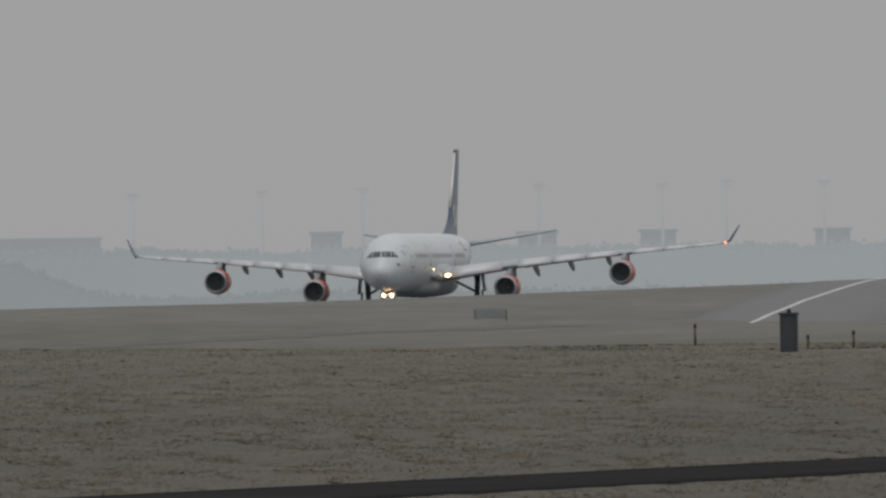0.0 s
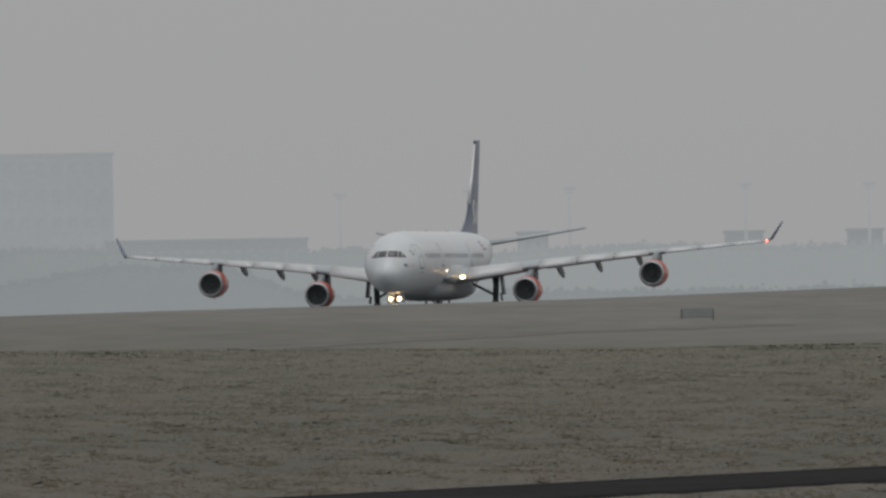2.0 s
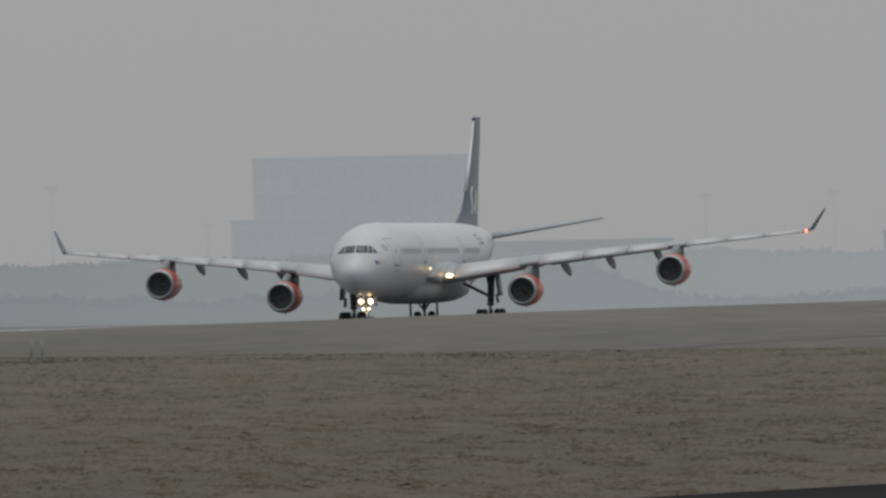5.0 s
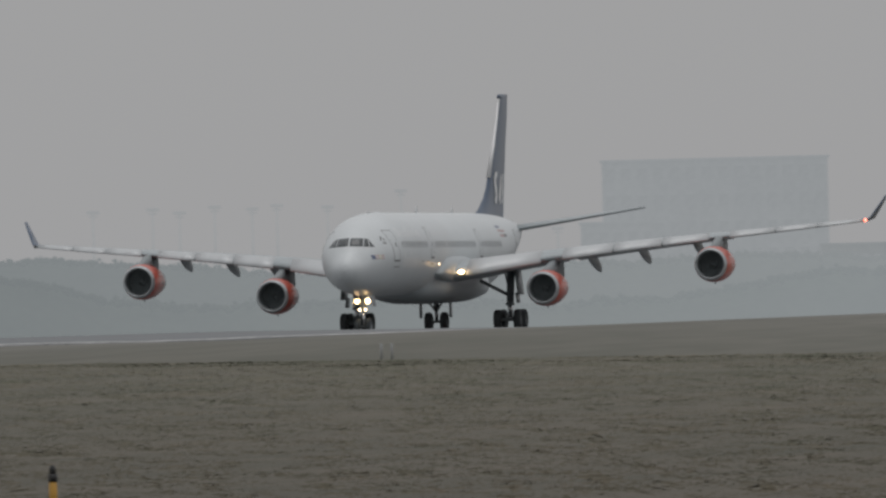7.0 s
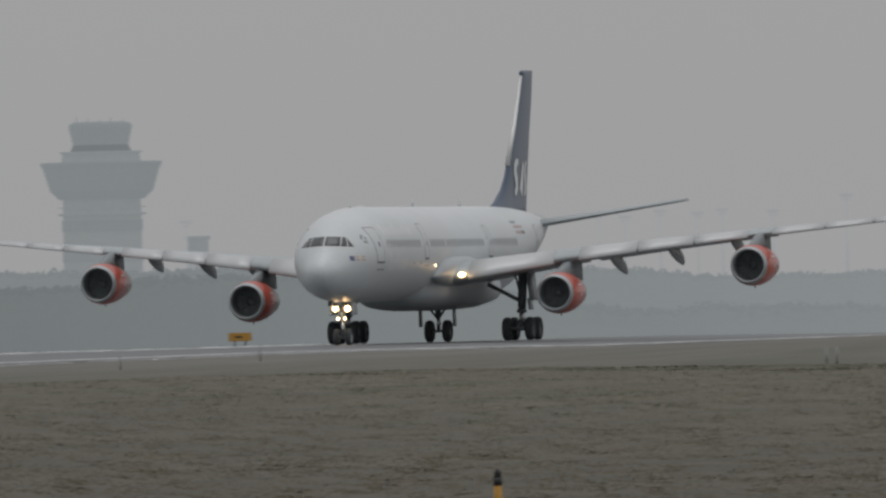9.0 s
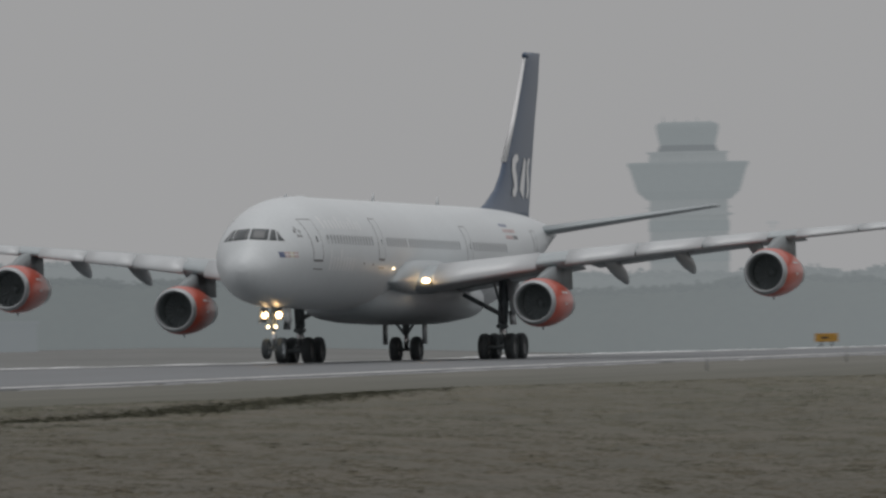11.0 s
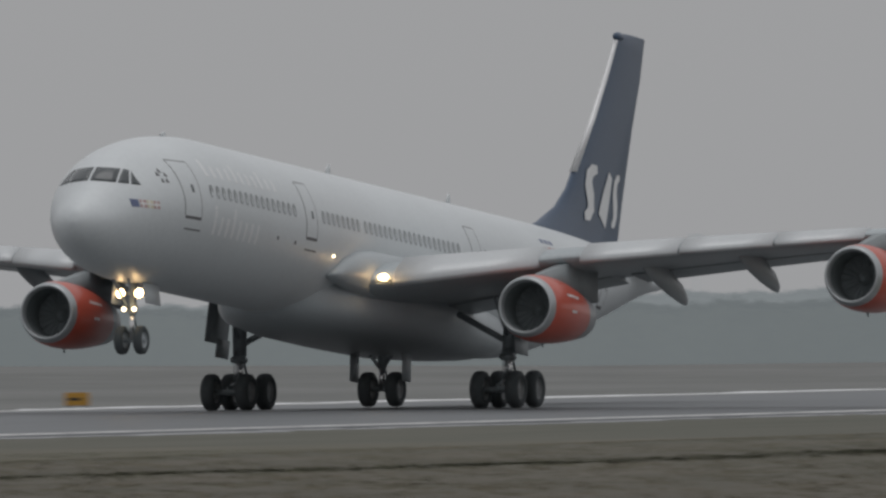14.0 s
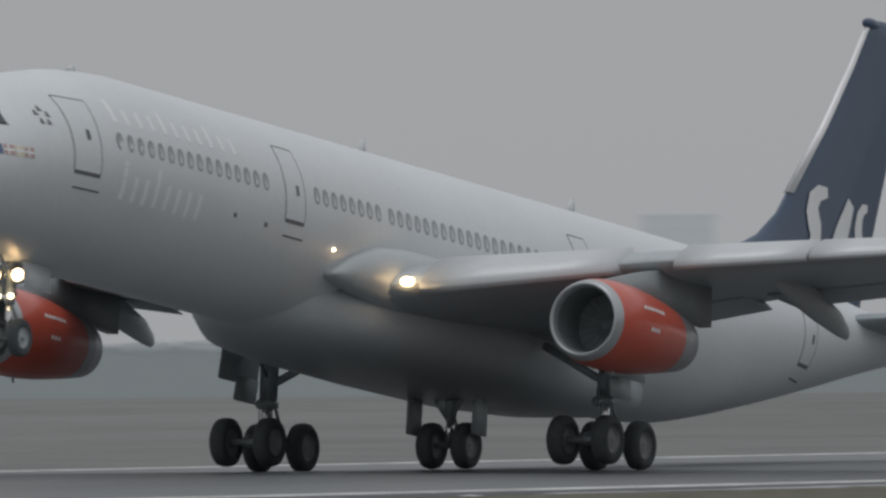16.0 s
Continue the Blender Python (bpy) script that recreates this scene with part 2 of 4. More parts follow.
def lean_to_sky(m, up):
    """Evens the light on the blades by leaning their shading normal towards the sky."""
    n, l = m.node_tree.nodes, m.node_tree.links
    geo, mul, add_ = n.new("ShaderNodeNewGeometry"), n.new("ShaderNodeVectorMath"), n.new("ShaderNodeVectorMath")
    nrm = n.new("ShaderNodeVectorMath")
    mul.operation, add_.operation, nrm.operation = "SCALE", "ADD", "NORMALIZE"
    mul.inputs["Scale"].default_value = 1 - up
    add_.inputs[1].default_value = (0, 0, up)
    l.new(geo.outputs["Normal"], mul.inputs[0])
    l.new(mul.outputs[0], add_.inputs[0])
    l.new(add_.outputs[0], nrm.inputs[0])
    l.new(nrm.outputs[0], m.node_tree.nodes["Principled BSDF"].inputs["Normal"])
    m.node_tree.nodes["Principled BSDF"].inputs["Specular IOR Level"].default_value = 0.1


# the verge pales with x, haze put into the grass colour
blend_along_x(VERGE, (0.125, 0.119, 0.094), (0.078, 0.082, 0.061))
# darker, browner grass colours on the near side of the mound
blend_along_x(GRASS, (0.112, 0.096, 0.072), (0.066, 0.065, 0.047), 125, 270)
blend_along_x(STRAW, (0.158, 0.135, 0.1), (0.082, 0.08, 0.057), 125, 270)
blend_along_x(BLADES, (0.148, 0.126, 0.095), (0.078, 0.077, 0.055), 125, 270)
ROUGH = mat("dark_rough_grass", (0.135, 0.13, 0.095), 0.95, vary=0.15, scale=0.2, fine=2, wear=(0.088, 0.094, 0.061))
for m_ in (BLADES, STRAW, ROUGH):
    lean_to_sky(m_, 0.92)
vary_islands(ROUGH, 0.15)
vary_islands(BLADES, 0.06)
vary_islands(STRAW, 0.08)
ASPHALT = mat("wet_runway_asphalt", (0.115, 0.123, 0.13), 0.5, vary=0.18, scale=0.05, fine=0.9, stretch=(0.15, 1, 1), bump=0.15)
TARMAC = mat("dark_service_road_asphalt", (0.037, 0.037, 0.038), 0.95, vary=0.25, scale=0.4, fine=8, bump=0.3)
TARMAC.node_tree.nodes["Principled BSDF"].inputs["Specular IOR Level"].default_value = 0.0
TAXI = mat("taxiway_concrete", (0.15, 0.15, 0.15), 0.7, vary=0.12, scale=0.08, fine=1.5)
LANE = mat("dark_lane_surface", (0.128, 0.124, 0.108), 0.95, vary=0.35, scale=0.3, fine=4, bump=0.4)
TRACKS = ((((140, 66), (170, 60.3), (200, 60.6), (222, 62.7), (247, 67), (275, 73)), 0.8, "dark worn wheel track across the grass"),
          (((610, 97.3), (697, 97.6), (760, 95.5)), 1.1, "darker lane before the rise"))
PAINT = mat("worn_white_road_paint", (0.75, 0.75, 0.74), 0.6, vary=0.12, scale=0.3, fine=4, wear=(0.35, 0.35, 0.35))
SLUSH = mat("grey_slush", (0.36, 0.365, 0.375), 0.6, vary=0.25, scale=0.5, fine=5, bump=0.3)
SNOW = mat("old_snow", (0.82, 0.83, 0.85), 0.7, vary=0.06, scale=0.8, fine=6, bump=0.3)


def sheet(name, xs, ys, zs, material, kind="structure", label="", category="", skirt=False):
    """A grid of points as one surface: xs, ys, zs are 2D arrays."""
    if skirt:
        xs, ys = np.concatenate([xs[:, :1], xs, xs[:, -1:]], 1), np.concatenate([ys[:, :1], ys, ys[:, -1:]], 1)
        zs = np.concatenate([zs[:, :1] - 0.4, zs, zs[:, -1:] - 0.4], 1)
    a, b = xs.shape
    me = bpy.data.meshes.new(name)
    idx = np.arange(a * b).reshape(a, b)
    quads = np.stack([idx[:-1, :-1], idx[1:, :-1], idx[1:, 1:], idx[:-1, 1:]], -1).reshape(-1, 4)
    me.from_pydata(np.stack([xs, ys, zs], -1).reshape(-1, 3).tolist(), [], quads.tolist())
    bm = bmesh.new()
    bm.from_mesh(me)
    bmesh.ops.recalc_face_normals(bm, faces=bm.faces)
    bm.normal_update()
    if sum(f.normal.z for f in bm.faces[:50]) < 0:
        bmesh.ops.reverse_faces(bm, faces=bm.faces)
    bm.to_mesh(me)
    bm.free()
    me.materials.append(material)
    for f in me.polygons:
        f.use_smooth = True
    return tagged(new(name, me), label, category, "", kind)


def build_ground():
    az = np.radians(np.concatenate([np.arange(-180, 0, 10), np.arange(0, 5, 1.0), np.arange(5, 31, 0.1), np.arange(31, 45, 2), np.arange(45, 181, 9)]))
    rad = np.concatenate([[0.01, 10, 30, 60], np.geomspace(90, 300, 60), np.arange(303, 420, 3), np.geomspace(424, 4900, 130)])
    A, R = np.meshgrid(az, rad)
    x, y = R * np.cos(A), R * np.sin(A)
    z = land(x, y)
    rng = np.random.RandomState(3)
    near = (R < 420) & (R > 85) & (np.abs(y - RUNWAY_Y) > 30)
    z = z + near * rng.normal(0, 0.004, z.shape)
    ground = sheet("ground", x, y, z, GRASS, label="dry brown winter grass, coloured paler for haze beyond the runway", category="ground")
    ground.data.materials.append(HAZEFIELD)
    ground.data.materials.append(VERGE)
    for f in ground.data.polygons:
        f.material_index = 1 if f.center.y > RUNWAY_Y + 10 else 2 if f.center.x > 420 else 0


def strip(name, x0, x1, y0, y1, lift, material, label, category, step=15.0, fn=None, parent=None):
    xs = np.arange(x0, x1 + step, step)
    ys = np.linspace(y0, y1, 13 if y1 - y0 > 5 else 3)
    X, Y = np.meshgrid(xs, ys, indexing="ij")
    Z = (runway_z(X, Y) if fn is None else fn(X, Y)) + lift
    ob = sheet(name, X, Y, Z, material, label=label, category=category, skirt=True)
    if parent:
        ob.parent = parent
        del ob["category"]
        del ob["kind"]
    return ob


def build_runway():
    near, far = RUNWAY_Y - 24.2, RUNWAY_Y + 23.0
    rw = strip("runway", -1500, 4600, near - 1.2, far + 1.5, 0.05, ASPHALT, "damp grey asphalt runway with white edge lines", "runway")
    strip("edge_line", -1500, 3000, near, near + 0.5, 0.09, PAINT, "worn white painted edge line", "line", parent=rw)
    strip("edge_line", -1500, 3000, far, far + 0.9, 0.09, PAINT, "worn white painted edge line", "line", parent=rw)
    # swept snow left along the verges
    rng = random.Random(5)
    bm = bmesh.new()
    for k in range(60):
        x = rng.uniform(250, 1250)
        side = rng.random() < 0.9
        y = (far + rng.uniform(1.7, 3.0)) if side else (near - rng.uniform(1.0, 3.0))
        ln, w, h = rng.uniform(0.6, 4.0), rng.uniform(0.05, 0.12), rng.uniform(0.006, 0.014)
        z = float(runway_z(x, y)) - 0.06
        n = 10
        ring = [(x + 0.5 * ln * math.cos(a) * rng.uniform(0.8, 1), y + w * math.sin(a) * rng.uniform(0.7, 1), z) for a in (2 * math.pi * i / n for i in range(n))]
        top = [(x + (p[0] - x) * 0.6, y + (p[1] - y) * 0.6, z + h + 0.06) for p in ring]
        loft([ring, top], bm=bm)
    # slush thrown out beside the near edge line
    for k in range(260):
        x = rng.uniform(300, 860)
        y = near - 1.35 - abs(rng.gauss(0, 0.55)) - (0.9 if rng.random() < 0.15 else 0.0)
        ln, w, h = rng.uniform(2.0, 14.0), rng.uniform(0.04, 0.2), rng.uniform(0.004, 0.012)
        z = float(runway_z(x, y)) - 0.03
        n = 12
        ring = [(x + 0.5 * ln * math.cos(a) * rng.uniform(0.7, 1), y + w * math.sin(a) * rng.uniform(0.6, 1), z) for a in (2 * math.pi * i / n for i in range(n))]
        top = [(x + (p[0] - x) * 0.7, y + (p[1] - y) * 0.7, z + h + 0.05) for p in ring]
        loft([ring, top], bm=bm, mi=1)
    for x0, x1 in ((590, 860), (905, 1080)):
        xs = np.arange(x0, x1, 4.0)
        rings = []
        for x in xs:
            yy = far + 3.0
            z, h, w = float(runway_z(x, yy)), 0.07 + 0.05 * rng.random(), 0.9 + 0.6 * rng.random()
            rings.append([(x, yy - w, z - 0.15), (x, yy - w * 0.5, z + h), (x, yy + w * 0.5, z + h), (x, yy + w, z - 0.15)])
        loft(rings, bm=bm)
    tagged(part("snow_remains", bm, (SNOW, SLUSH)), "low streaks of old swept snow beside the runway", "snow", kind="stuff")


def build_roads():
    # service road crossing the near grass
    s = np.linspace(-70, 60, 80)
    X = np.stack([126.3 - 0.975 * s - 0.223 * w for w in (0.0, 0.7, 1.4, 2.1, 2.7)], 1)
    Y = np.stack([13.4 + 0.223 * s - 0.975 * w for w in (0.0, 0.7, 1.4, 2.1, 2.7)], 1)
    sheet("service_road", X, Y, land(X, Y) + 0.02, TARMAC, skirt=True, label="narrow dark asphalt service road across the grass", category="road")
    # taxiway that climbs over the berm
    cx = np.linspace(790, 1300, 60)
    cy = np.interp(cx, (790, 925, 1079, 1300), (90.0, 102.2, 114.9, 133.0))
    offs = (3.4, 1.6, 0.0, -3.0, -7.0)
    X = np.stack([cx] * 5, 1)
    Y = np.stack([cy + k for k in offs], 1)
    tw = sheet("taxiway", X, Y, land(X, Y) + np.interp(X, (790, 830), (-0.03, 0.06)), TAXI, skirt=True, label="pale concrete taxiway climbing over a low rise", category="taxiway")
    X2 = np.stack([cx] * 3, 1)
    Y2 = np.stack([cy + k for k in (0.11, 0.0, -0.11)], 1)
    ln = sheet("centre_line", X2, Y2, land(X2, Y2) + np.interp(X2, (790, 830), (0.0, 0.09)), PAINT, skirt=True, label="pale painted line")
    ln.parent = tw


def build_tracks():
    """Darker lanes over the grass."""
    for pts, half, label in TRACKS[1:]:
        xs = np.linspace(pts[0][0], pts[-1][0], 90)
        ys = np.interp(xs, [p[0] for p in pts], [p[1] for p in pts])
        wob = 0.25 * np.sin(xs * 0.11) + 0.15 * np.sin(xs * 0.37)
        X = np.stack([xs] * 4, 1)
        Y = np.stack([ys + wob + k * half for k in (-1, -0.4, 0.4, 1)], 1)
        sheet("dark_lane", X, Y, land(X, Y) + 0.025, LANE, skirt=True, label=label, category="track")


def build_grass():
    """Tufts of blades over the near grass, where single clumps show."""
    rng = np.random.RandomState(11)
    n = 480000
    r = rng.uniform(95.0, 430.0, n)
    a = np.radians(rng.uniform(5.2, 30.5, n))
    x, y = r * np.cos(a), r * np.sin(a)
    away = 0.223 * (126.3 - x) + 0.975 * (13.4 - y)
    road = (away > -0.1) & (away < 2.8)
    pts, half, _ = TRACKS[0]
    worn = (np.abs(y - np.interp(x, [p[0] for p in pts], [p[1] for p in pts])) < half) & (x < 280) & (x > 140) & (rng.rand(n) < 0.4)
    ok = (np.abs(y - RUNWAY_Y) > 26) & ~road & (y < RUNWAY_Y) & ~worn
    x, y, r = x[ok], y[ok], r[ok]
    n = len(x)
    z = land(x, y)
    clump = np.array([noise.noise((px * 0.35, py * 0.18, 0)) for px, py in zip(x.tolist(), y.tolist())])
    wide = rng.uniform(0.035, 0.085, n) * (0.6 + r / 300)
    h = wide * rng.uniform(0.04, 0.13, n) + 0.012 * np.clip(clump - 0.2, 0, 1) * rng.rand(n)
    ridge = (np.abs(x - 320) < 10) & (y < 95)
    h = np.where(ridge & (clump > 0.0), h * (1.2 + 3.0 * np.clip(clump, 0, 1)), h)
    verts = np.empty((n, 4, 3))
    th = rng.uniform(0, 2 * math.pi, n)
    for k in range(3):
        a = th + k * 2.094 + rng.normal(0, 0.25, n)
        rr = wide * rng.uniform(0.7, 1.3, n)
        verts[:, k] = np.stack([x + np.cos(a) * rr, y + np.sin(a) * rr, z - 0.008], 1)
    verts[:, 3] = np.stack([x + rng.normal(0, 0.3, n) * wide, y + rng.normal(0, 0.3, n) * wide, z + h], 1)
    # upright blades between the low clumps
    m = 560000
    pick = rng.randint(0, n, m)
    bx, by = x[pick] + rng.normal(0, 0.12, m), y[pick] + rng.normal(0, 0.12, m)
    bz = land(bx, by)
    tall = rng.uniform(0.006, 0.02, m) * (0.7 + 0.6 * np.clip(clump[pick] + 0.3, 0, 1.2)) * (0.7 + r[pick] / 500)
    turn = rng.uniform(0, math.pi, m)
    half = rng.uniform(0.004, 0.012, m) * (0.6 + r[pick] / 250)
    tip = rng.normal(0, 0.5, (2, m)) * tall
    spikes = np.empty((m, 3, 3))
    spikes[:, 0] = np.stack([bx - np.cos(turn) * half, by - np.sin(turn) * half, bz - 0.01], 1)
    spikes[:, 1] = np.stack([bx + np.cos(turn) * half, by + np.sin(turn) * half, bz - 0.01], 1)
    spikes[:, 2] = np.stack([bx + tip[0], by + tip[1], bz + tall], 1)
    # rank darker grass along an old wheel track and on the ridge
    k1, k2 = 15000, 60000
    tx = rng.uniform(140, 275, k1)
    ty = np.interp(tx, [p[0] for p in pts], [p[1] for p in pts]) + rng.normal(0, 0.55, k1) + 0.25 * np.sin(tx * 0.11)
    gx, gy = rng.uniform(292, 330, k2), rng.uniform(28, 96, k2)
    rank = np.array([noise.noise((px * 0.22, py * 0.3, 7)) for px, py in zip(gx.tolist(), gy.tolist())])
    keep = rank > 0.22
    gx, gy = gx[keep], gy[keep]
    rx_, ry_ = np.concatenate([tx, gx]), np.concatenate([ty, gy])
    q = len(rx_)
    high = np.concatenate([rng.uniform(0.008, 0.042, k1) * (0.6 + 0.4 * np.sin(tx * 0.5) ** 2), rng.uniform(0.01, 0.04, q - k1) * (0.4 + 1.5 * (rank[keep] - 0.2))])
    turn2, half2 = rng.uniform(0, math.pi, q), rng.uniform(0.015, 0.05, q)
    zz = land(rx_, ry_)
    rank_v = np.empty((q, 3, 3))
    rank_v[:, 0] = np.stack([rx_ - np.cos(turn2) * half2, ry_ - np.sin(turn2) * half2, zz - 0.01], 1)
    rank_v[:, 1] = np.stack([rx_ + np.cos(turn2) * half2, ry_ + np.sin(turn2) * half2, zz - 0.01], 1)
    rank_v[:, 2] = np.stack([rx_ + rng.normal(0, 0.5, q) * high, ry_ + rng.normal(0, 0.5, q) * high, zz + high], 1)
    rm = bpy.data.meshes.new("rough_grass")
    rm.from_pydata(rank_v.reshape(-1, 3).tolist(), [], np.arange(q * 3).reshape(-1, 3).tolist())
    rm.materials.append(ROUGH)
    tagged(new("rough_grass", rm), "taller dark green-brown rank grass along an old track", "grass", kind="stuff")
    sm = bpy.data.meshes.new("straw")
    sm.vertices.add(m * 3)
    sm.vertices.foreach_set("co", spikes.reshape(-1).astype(np.float32))
    sm.loops.add(m * 3)
    sm.loops.foreach_set("vertex_index", np.arange(m * 3, dtype=np.int32))
    sm.polygons.add(m)
    sm.polygons.foreach_set("loop_start", np.arange(0, m * 3, 3, dtype=np.int32))
    sm.update(calc_edges=True)
    sm.materials.append(STRAW)
    tagged(new("straw", sm), "thin upright straw blades in the winter grass", "grass", kind="stuff")
    me = bpy.data.meshes.new("grass")
    me.vertices.add(n * 4)
    me.vertices.foreach_set("co", verts.reshape(-1).astype(np.float32))
    faces = (np.arange(n, dtype=np.int32)[:, None] * 4 + np.array([0, 1, 3, 1, 2, 3, 2, 0, 3], dtype=np.int32)).reshape(-1)
    me.loops.add(n * 9)
    me.loops.foreach_set("vertex_index", faces)
    me.polygons.add(n * 3)
    me.polygons.foreach_set("loop_start", np.arange(0, n * 9, 3, dtype=np.int32))
    me.update(calc_edges=True)
    me.materials.append(BLADES)
    tagged(new("grass", me), "short dry tufts of straw-coloured winter grass", "grass", kind="stuff")


build_ground()
build_runway()
build_roads()
build_tracks()

# ---- the airliner; x runs aft from the main gear, y to starboard ----
X0 = 31.8
STATIONS = ((0.85, 4.32, 4.28, 0.02), (0.93, 4.62, 4.02, 0.28), (1.08, 4.84, 3.8, 0.48), (1.40, 5.12, 3.54, 0.8), (1.82, 5.42, 3.34, 1.05),
            (2.23, 5.78, 3.18, 1.29), (2.64, 6.18, 3.05, 1.53), (3.16, 6.56, 2.93, 1.78), (3.88, 6.97, 2.8, 2.06), (4.83, 7.34, 2.69, 2.35),
            (6.28, 7.7, 2.6, 2.61), (8.24, 8.04, 2.56, 2.78), (10.68, 8.2, 2.56, 2.82), (20, 8.2, 2.56, 2.82), (30, 8.2, 2.56, 2.82),
            (42, 8.2, 2.56, 2.82), (44.5, 8.2, 2.72, 2.8), (47, 8.19, 3.15, 2.7), (49.5, 8.16, 3.7, 2.53), (52, 8.1, 4.28, 2.28), (55, 7.97, 5.02, 1.9),
            (58, 7.76, 5.78, 1.42), (60.5, 7.5, 6.34, 0.95), (62.4, 7.25, 6.68, 0.55), (63.4, 7.08, 6.82, 0.3), (63.6, 7.02, 6.86, 0.22))
SX = [s[0] for s in STATIONS]


def smooth_at(x, k):
    """Station value along a smooth curve through the stations."""
    i = max(0, min(len(SX) - 2, int(np.searchsorted(SX, x)) - 1))
    ys = [s[k] for s in STATIONS]
    def slope(a):
        if a <= 0 or a >= len(SX) - 1:
            return (ys[min(a + 1, len(SX) - 1)] - ys[max(a - 1, 0)]) / (SX[min(a + 1, len(SX) - 1)] - SX[max(a - 1, 0)])
        h0, h1 = SX[a] - SX[a - 1], SX[a + 1] - SX[a]
        d0, d1 = (ys[a] - ys[a - 1]) / h0, (ys[a + 1] - ys[a]) / h1
        return 0.0 if d0 * d1 <= 0 else 2 * d0 * d1 / (d0 + d1)
    h = SX[i + 1] - SX[i]
    u = min(1.0, max(0.0, (x - SX[i]) / h))
    return (ys[i] * (1 + 2 * u) * (1 - u) ** 2 + slope(i) * h * u * (1 - u) ** 2 + ys[i + 1] * u * u * (3 - 2 * u) - slope(i + 1) * h * u * u * (1 - u))


def flank(x, u):
    """Half the fuselage's breadth at station x and relative height u: the nose narrows towards its brow."""
    narrow = float(np.interp(x, (0.9, 2.2, 4.3, 7.0), (0.15, 0.22, 0.12, 0.0)))
    return smooth_at(x, 3) * math.sqrt(1 - u * u) * (1 - narrow * max(0.0, u) ** 2)


def hull(x, z, side, off=0.0):
    """A point on the fuselage's skin at station x and height z, on the side -1 (port) or 1."""
    t, b, w = smooth_at(x, 1), smooth_at(x, 2), smooth_at(x, 3)
    c, h = (t + b) / 2, (t - b) / 2
    u = max(-0.999, min(0.999, (z - c) / h))
    y = flank(x, u)
    ny, nz = y / w ** 2, (z - c) / h ** 2
    k = off / math.hypot(ny, nz)
    return (x - X0, side * (y + ny * k), z + nz * k)


def decal(corners, side, off=0.012, nu=4, nv=4, bm=None, mi=0):
    """A thin curved plate that lies on the fuselage, between four (x, z) corners, with a rim down to the skin."""
    bm = bm or bmesh.new()
    (xa, za), (xb, zb), (xc, zc), (xd, zd) = corners
    grid = []
    for i in range(nu + 1):
        row = []
        for j in range(nv + 1):
            u, v = i / nu, j / nv
            x = (xa * (1 - u) + xb * u) * (1 - v) + (xd * (1 - u) + xc * u) * v
            z = (za * (1 - u) + zb * u) * (1 - v) + (zd * (1 - u) + zc * u) * v
            row.append((x, z))
        grid.append(row)
    top = [[bm.verts.new(hull(x, z, side, off)) for x, z in r] for r in grid]
    for i in range(nu):
        for j in range(nv):
            bm.faces.new((top[i][j], top[i + 1][j], top[i + 1][j + 1], top[i][j + 1])).material_index = mi
    rim = [(i, 0) for i in range(nu)] + [(nu, j) for j in range(nv)] + [(i, nv) for i in range(nu, 0, -1)] + [(0, j) for j in range(nv, 0, -1)]
    low = [bm.verts.new(hull(*grid[i][j], side, -0.02)) for i, j in rim]
    edge = [bm.verts.new(top[i][j].co) for i, j in rim]
    for k in range(len(rim)):
        m = (k + 1) % len(rim)
        bm.faces.new((edge[k], low[k], low[m], edge[m])).material_index = mi
    bmesh.ops.recalc_face_normals(bm, faces=bm.faces)
    return bm


def brow(corners, side, off=0.014, n=5):
    """A pane on the nose between four (y, z) corners as seen from ahead."""
    def on(y, z):
        lo, hi = 0.9, 9.0
        for _ in range(40):
            m = (lo + hi) / 2
            t, b_ = smooth_at(m, 1), smooth_at(m, 2)
            u = (z - (t + b_) / 2) / ((t - b_) / 2)
            if abs(u) >= 1 or flank(m, u) < y:
                lo = m
            else:
                hi = m
        return Vector((hi - X0, side * y, z))
    (ya, za), (yb, zb), (yc, zc), (yd, zd) = corners
    bm = bmesh.new()
    rows = []
    for i in range(n + 1):
        row = []
        for j in range(n + 1):
            u, v = i / n, j / n
            y = (ya * (1 - u) + yb * u) * (1 - v) + (yd * (1 - u) + yc * u) * v
            z = (za * (1 - u) + zb * u) * (1 - v) + (zd * (1 - u) + zc * u) * v
            p = on(y, z)
            nrm = (on(y + 0.02, z) - p).cross(on(y, z + 0.02) - p).normalized()
            nrm = nrm if nrm.x < 0 else -nrm
            row.append((bm.verts.new(p + nrm * off), bm.verts.new(p - nrm * 0.03)))
        rows.append(row)
    for i in range(n):
        for j in range(n):
            for k in (0, 1):
                bm.faces.new((rows[i][j][k], rows[i + 1][j][k], rows[i + 1][j + 1][k], rows[i][j + 1][k]))
    rim = [(i, 0) for i in range(n)] + [(n, j) for j in range(n)] + [(i, n) for i in range(n, 0, -1)] + [(0, j) for j in range(n, 0, -1)]
    for k in range(len(rim)):
        (a, c), (d, e) = rim[k], rim[(k + 1) % len(rim)]
        bm.faces.new((rows[a][c][0], rows[a][c][1], rows[d][e][1], rows[d][e][0]))
    bmesh.ops.recalc_face_normals(bm, faces=bm.faces)
    return bm


